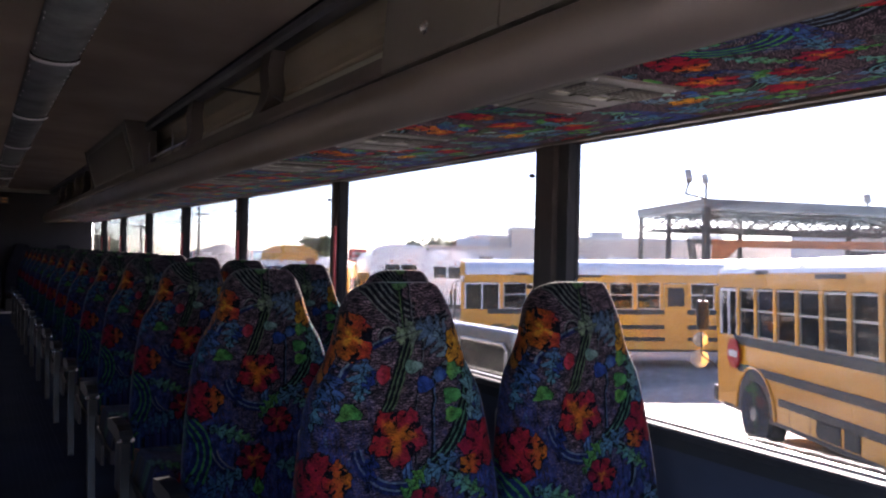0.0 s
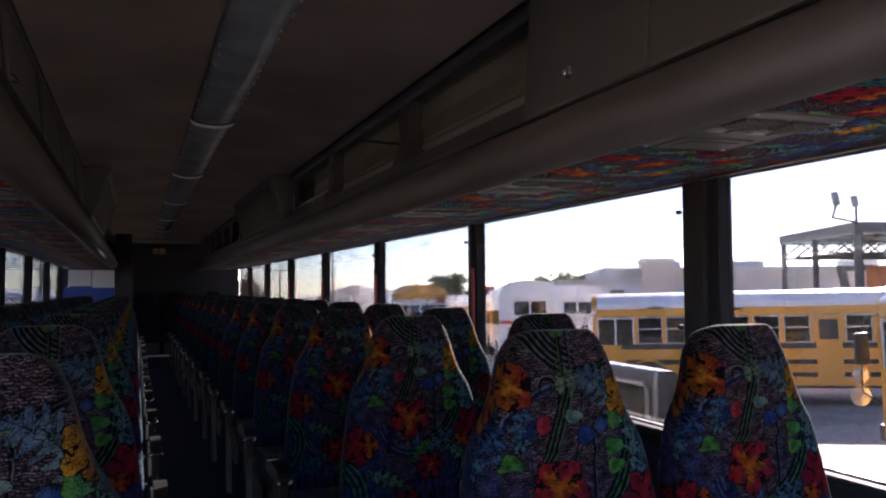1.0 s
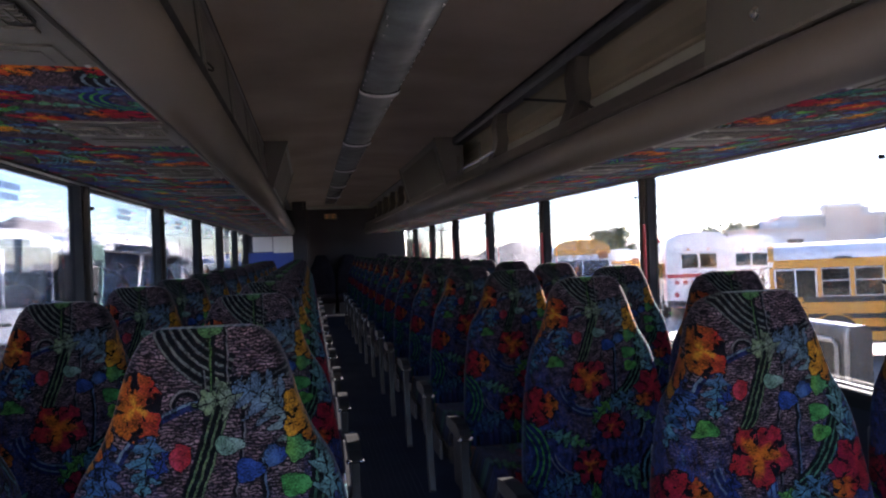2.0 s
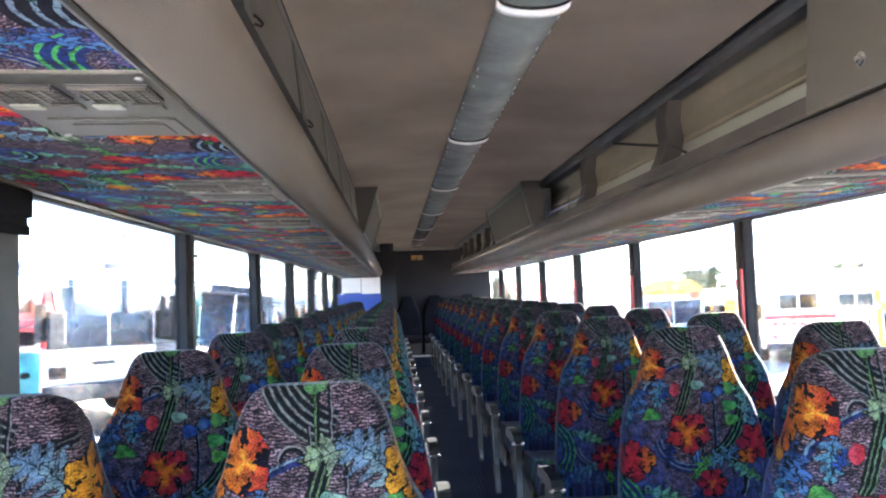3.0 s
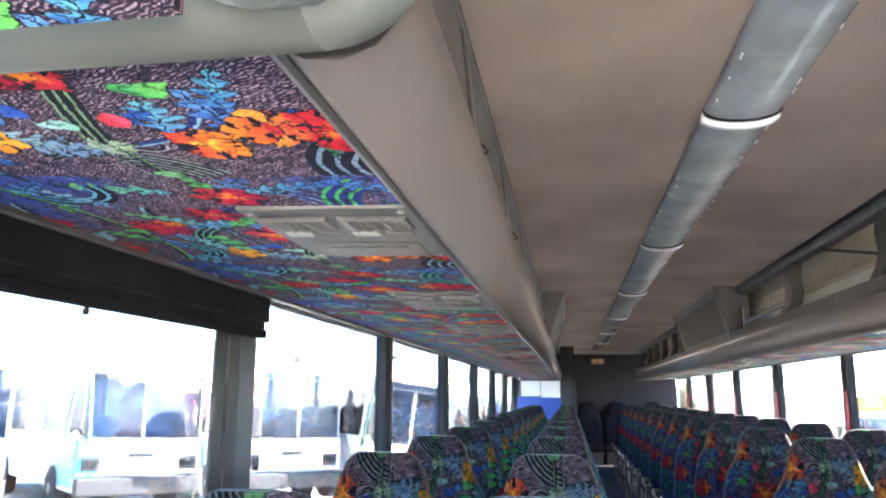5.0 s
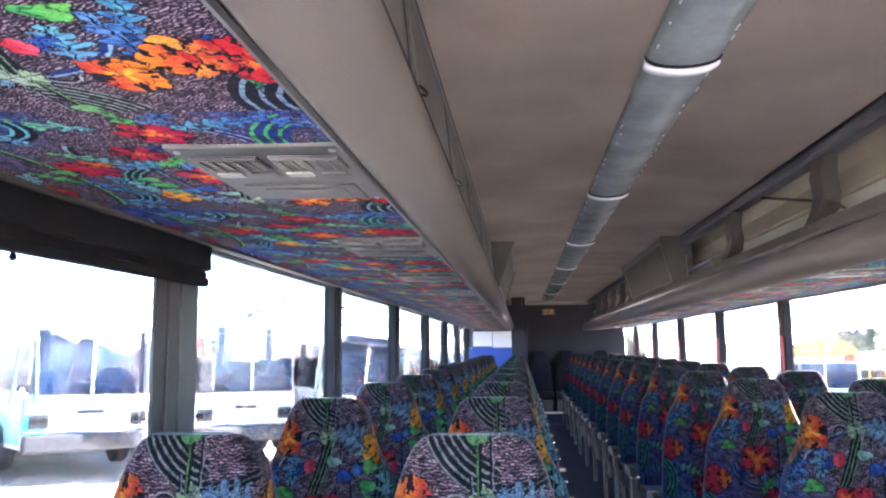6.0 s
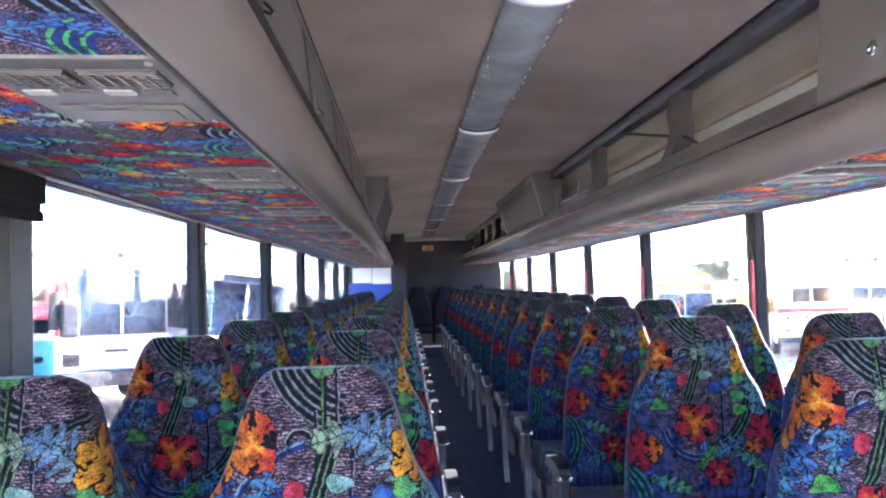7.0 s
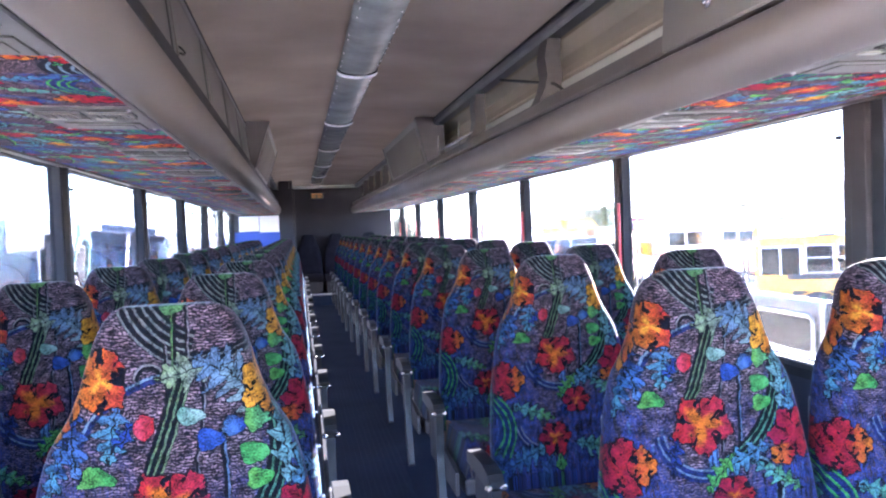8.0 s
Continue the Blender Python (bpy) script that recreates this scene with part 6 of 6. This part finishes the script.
def canopy():
    """A high open steel canopy: fascia, trusses and posts."""
    c = thing("yard_canopy", "high open steel canopy with lattice trusses on dark posts", "canopy", at=pose(26.0, 21.6, lot(26, 21.6), 0, 0, 0))
    along, back = Vector((0.957, -0.29, 0)), Vector((0.46, 0.89, 0))
    top, fascia = 5.85, 0.36

    def at(u, v, z):
        p = along * u + back * v
        return Vector((p.x, p.y, z))

    def beam_between(name, a, b, w, hgt, m, label=""):
        bm = bmesh.new()
        d = (b - a)
        turn = Vector((d.x, d.y, 0)).to_track_quat("X", "Z").to_matrix().to_4x4()
        length = d.length
        box(bm, 0, length, -w / 2, w / 2, -hgt, 0)
        ob = part(name, bm, m, c, label)
        ob.matrix_basis = Matrix.Translation(a) @ Vector((d.x, d.y, d.z)).to_track_quat("X", "Z").to_matrix().to_4x4()
        return ob
    w, deep = 17.0, 8.6
    beam_between("fascia", at(0, 0, top), at(w, 0, top), 0.12, fascia, CANOPY, "grey sheet fascia")
    beam_between("fascia", at(0, 0, top), at(0, deep, top), 0.12, fascia, CANOPY, "grey sheet fascia")
    beam_between("fascia", at(0, deep, top), at(w, deep, top), 0.12, fascia * 0.6, CANOPY)
    lip = top - fascia - 0.002
    beam_between("fascia_lip", at(0, 0.1, lip), at(w, 0.1, lip), 0.20, 0.07, TRUSS, "pale lower fascia edge")
    beam_between("fascia_lip", at(0.1, 0, lip), at(0.1, deep, lip), 0.20, 0.07, TRUSS)
    beam_between("roof_brace", at(0.3, 0.3, top - 0.48), at(8.0, deep - 0.3, top - 0.48), 0.10, 0.12, TRUSS, "pale diagonal roof brace")
    beam_between("roof_brace", at(8.2, 0.3, top - 0.48), at(16.5, deep - 0.3, top - 0.48), 0.10, 0.12, TRUSS)
    for k in range(9):
        u = w * k / 8
        beam_between("purlin", at(u, 0.1, top - 0.1), at(u, deep, top - 0.1), 0.08, 0.16, WHITEWALL)
    for v in (2.2, 4.4, 6.5, 8.45):
        beam_between("truss_chord", at(0, v, top - 0.35), at(w, v, top - 0.35), 0.08, 0.10, STEEL)
        beam_between("truss_chord", at(0, v, top - 1.10), at(w, v, top - 1.10), 0.08, 0.10, STEEL)
        for k in range(16):
            u0, u1 = w * k / 16, w * (k + 1) / 16
            a, b = (top - 0.4, top - 1.15) if k % 2 else (top - 1.15, top - 0.4)
            part("truss_web", rod(bmesh.new(), at(u0, v, a), at(u1, v, b), 0.045, 6), STEEL, c)
    for u, v, r in ((0.1, 0.1, 0.17), (0.1, 4.4, 0.13), (0.1, 8.4, 0.13), (6.2, 8.4, 0.13), (10.5, 4.4, 0.14), (12.5, 0.1, 0.15), (16.5, 8.4, 0.13)):
        part("post", rod(bmesh.new(), at(u, v, 0), at(u, v, top - fascia + 0.02), r, 12), STEEL, c, "dark steel post")
    decking = bmesh.new()
    for k in range(12):
        v0 = 0.25 + 0.69 * k
        lower, upper = ([decking.verts.new(at(u, v, z)) for u, v in ((0.07, v0), (w, v0), (w, v0 + 0.685), (0.07, v0 + 0.685))] for z in (top - 0.07, top - 0.03))
        decking.faces.new(lower)
        decking.faces.new(list(reversed(upper)))
        for p in range(4):
            decking.faces.new((lower[p], lower[(p + 1) % 4], upper[(p + 1) % 4], upper[p]))
    part("decking", decking, CANOPY, c, "grey sheet decking in long strips")
    for u, dx in ((0.05, 0.0), (0.05, -1.6), (8.4, 0.0)):
        p0 = at(u, 0.1, top)
        p1 = p0 + Vector((dx, 0.3 * dx, 0.62 if u < 1 else 0.12))
        arm = part("lamp_arm", tube(bmesh.new(), [p0, p0 + Vector((dx * 0.8, 0, 0.15)), p1], 0.05), STEEL, c)
        part("floodlight", boxed(-0.24, 0.24, -0.12, 0.12, 0, 0.42, bevel=0.03), TRUSS, arm, "yard floodlight", at=Matrix.Translation(p1) @ pose(0, 0, 0, -12, 0 if dx == 0 else 18, 40))
        part("floodlight_glass", boxed(-0.19, 0.19, -0.128, -0.121, 0.05, 0.36), PAPER, arm, at=Matrix.Translation(p1) @ pose(0, 0, 0, -12, 0 if dx == 0 else 18, 40))
    return c


canopy()
crane = thing("gantry_frame", "orange painted steel gantry frame", "gantry", at=pose(29.35, 23.7, lot(29.35, 23.7), 0, 0, -52))
part("post", boxed(-0.19, 0.19, -0.19, 0.19, 0, 4.3), RUST, crane)
part("beam", boxed(0.191, 7.4, -0.16, 0.16, 3.93, 4.28), RUST, crane)
part("brace", sweep(bmesh.new(), [(0.19, 3.93), (1.0, 3.93), (0.19, 3.1)], -0.1, 0.1, axis="y"), RUST, crane)
part("strut", sweep(bmesh.new(), [(-0.55, 0.0), (-0.20, 0.0), (-1.0, 4.3), (-1.35, 4.3)], -0.15, 0.15, axis="y"), STEEL, crane, "dark sloping strut")
part("tie", boxed(-1.25, -0.195, -0.1, 0.1, 4.05, 4.28), STEEL, crane)
part("trolley", boxed(5.6, 7.3, -0.28, 0.28, 3.55, 3.85), STEEL, crane)

sign_post = thing("roadside_sign", "red and white sign board on a dark post", "sign", at=pose(19.0, 41.0, lot(19, 41)))
part("post", rod(bmesh.new(), (0, 0, 0), (0, 0, 3.9), 0.12), STEEL, sign_post)
part("board", boxed(-0.55, 0.55, -0.1, 0.1, 3.3, 4.1, bevel=0.03), REDPAINT, sign_post)
for z in (3.45, 3.75):
    part("lettering", boxed(-0.42, 0.42, -0.106, -0.1005, z, z + 0.16), PAPER, sign_post)
shed = solid("dark_trailer", boxed(21.2, 24.2, 40, 42.5, lot(22, 40), lot(22, 40) + 4.0, bevel=0.3), STEEL, "dark parked trailer beyond the buses", "trailer")
for k, (x, y, h) in enumerate(((18.7, 77.7, 9.4), (14.0, 82.0, 8.2), (-6.5, 60.0, 8.5))):
    pole = thing("utility_pole", "thin dark utility pole with cross arm", "pole", "utility poles", at=pose(x, y, lot(x, y)))
    part("shaft", rod(bmesh.new(), (0, 0, 0), (0, 0, h), 0.16, 10, 0.09), STEEL, pole)
    part("cross_arm", boxed(-0.9, 0.9, -0.07, 0.07, h - 0.8, h - 0.65), STEEL, pole)

# ---- trees ----
BARK = mat("palm bark", (0.16, 0.12, 0.09), 0.9, 0, 0.2, 5, 40, 0.4)
LEAF = mat("dry green foliage", (0.15, 0.17, 0.08), 0.7, 0, 0.3, 2, 20)


def tree(x, y, h, crown, seed, palm=False):
    r = random.Random(seed)
    t = thing("palm_tree" if palm else "tree", "ragged palm with a dense head of fronds" if palm else "broad leafy tree behind the buses", "tree", "trees", at=pose(x, y, lot(x, y)))
    limbs = tube(bmesh.new(), [(0, 0, 0), (0.05, 0.03, h * 0.35), (-0.04, 0.05, h * 0.7), (0, 0, h)], 0.16 if palm else 0.2)
    if not palm:
        for k in range(6):
            a = k * 1.05 + r.random()
            tube(limbs, [(0, 0, h * (0.5 + 0.06 * k)), (crown * 0.35 * math.cos(a), crown * 0.35 * math.sin(a), h * 0.85), (crown * 0.7 * math.cos(a), crown * 0.7 * math.sin(a), h * (0.9 + 0.1 * r.random()))], 0.06, 6)
    part("trunk", limbs, BARK, t)
    leaves = bmesh.new()
    if palm:
        for k in range(46):
            a, lift = r.uniform(0, 2 * math.pi), r.uniform(-0.7, 1.0)
            out = Vector((math.cos(a), math.sin(a), 0))
            side = Vector((-math.sin(a), math.cos(a), 0))
            prev = None
            for j in range(5):
                f = j / 4
                p = Vector((0, 0, h)) + out * crown * f * (1 - 0.25 * abs(lift)) + Vector((0, 0, crown * (lift * f - 0.55 * f * f)))
                w = 0.16 * (1 - f) * (1 + r.uniform(-0.3, 0.3)) + 0.03
                row = [leaves.verts.new(p + side * w), leaves.verts.new(p - side * w + Vector((0, 0, -0.05)))]
                if prev:
                    leaves.faces.new((prev[0], prev[1], row[1], row[0]))
                prev = row
    else:
        for k in range(1500):
            a, b = r.uniform(0, 2 * math.pi), r.uniform(-0.6, 1.0)
            if k % 50 == 0:
                rad = crown * r.uniform(0.25, 0.95)
                hub = Vector((rad * math.cos(a), rad * math.sin(a), h + crown * r.uniform(-0.45, 0.6)))
                reach = crown * r.uniform(0.22, 0.42)
            p = hub + Vector((r.gauss(0, 1), r.gauss(0, 1), r.gauss(0, 0.8))) * reach * 0.6
            d1, d2 = Vector((r.uniform(-1, 1), r.uniform(-1, 1), r.uniform(-1, 1))).normalized() * 0.22, Vector((r.uniform(-1, 1), r.uniform(-1, 1), r.uniform(-1, 1))).normalized() * 0.14
            leaves.faces.new([leaves.verts.new(p + d1), leaves.verts.new(p + d2), leaves.verts.new(p - d1), leaves.verts.new(p - d2)])
    part("crown", leaves, LEAF, t)


tree(29.0, 51.5, 3.9, 1.5, 1)
tree(31.6, 51.0, 4.1, 1.6, 2)
tree(30.3, 53.5, 4.7, 1.2, 5, True)
tree(22.6, 55.6, 4.6, 1.2, 3)
tree(26.0, 64.0, 4.6, 1.1, 4, True)
tree(28.2, 64.5, 4.3, 1.0, 6, True)
tree(8.8, 70.0, 4.6, 1.5, 7)


# ---- mountains on the skyline ----
ROCK = mat("hazy desert rock", (0.195, 0.182, 0.202), 0.95, 0, 0.16, 0.01, 0.09)


def ridge(name, bearing0, bearing1, dist, heights, seed, label):
    """A range between two bearings (degrees from +y towards +x)."""
    b = bmesh.new()
    cols, rows = 90, 7
    grid = []
    for i in range(cols + 1):
        f = i / cols
        a = radians(bearing0 + (bearing1 - bearing0) * f)
        crest = lerp_table(heights, f) * (0.92 + 0.12 * noise.noise(Vector((f * 11, seed, 0))) + 0.07 * noise.noise(Vector((f * 40, seed, 3))))
        col = []
        for j in range(rows + 1):
            g = j / rows
            d = dist - 90 + 150 * g + 6 * noise.noise(Vector((f * 30, g * 4, seed)))
            x, y = d * math.sin(a), d * math.cos(a)
            z = lot(x, y) - 4 + max(0.0, crest) * g ** 0.8 * (1 + 0.06 * noise.noise(Vector((f * 50, g * 6, seed + 9))) * (1 if j < rows else 0))
            col.append(b.verts.new((x, y, z)))
        grid.append(col)
    for c0, c1 in zip(grid, grid[1:]):
        for j in range(rows):
            b.faces.new((c0[j], c1[j], c1[j + 1], c0[j + 1]))
    solid(name, b, ROCK, label, "mountains", kind="structure", smooth=True)


ridge("backdrop_range_left", -62, -8, 600, [(0, 50), (0.3, 52), (0.5, 48), (0.62, 58), (0.72, 66), (0.775, 67), (0.79, 71), (0.81, 69), (0.833, 65), (0.85, 57), (0.88, 55), (0.917, 52), (1.0, 40)], 2.0, "bare rocky desert mountains beyond the yard")
ridge("backdrop_range_far", 4, 40, 700, [(0, 14), (0.24, 30), (0.32, 41), (0.4, 30), (0.52, 38), (0.6, 30), (0.8, 22), (1.0, 18)], 5.0, "low hazy mountain ridge on the skyline")
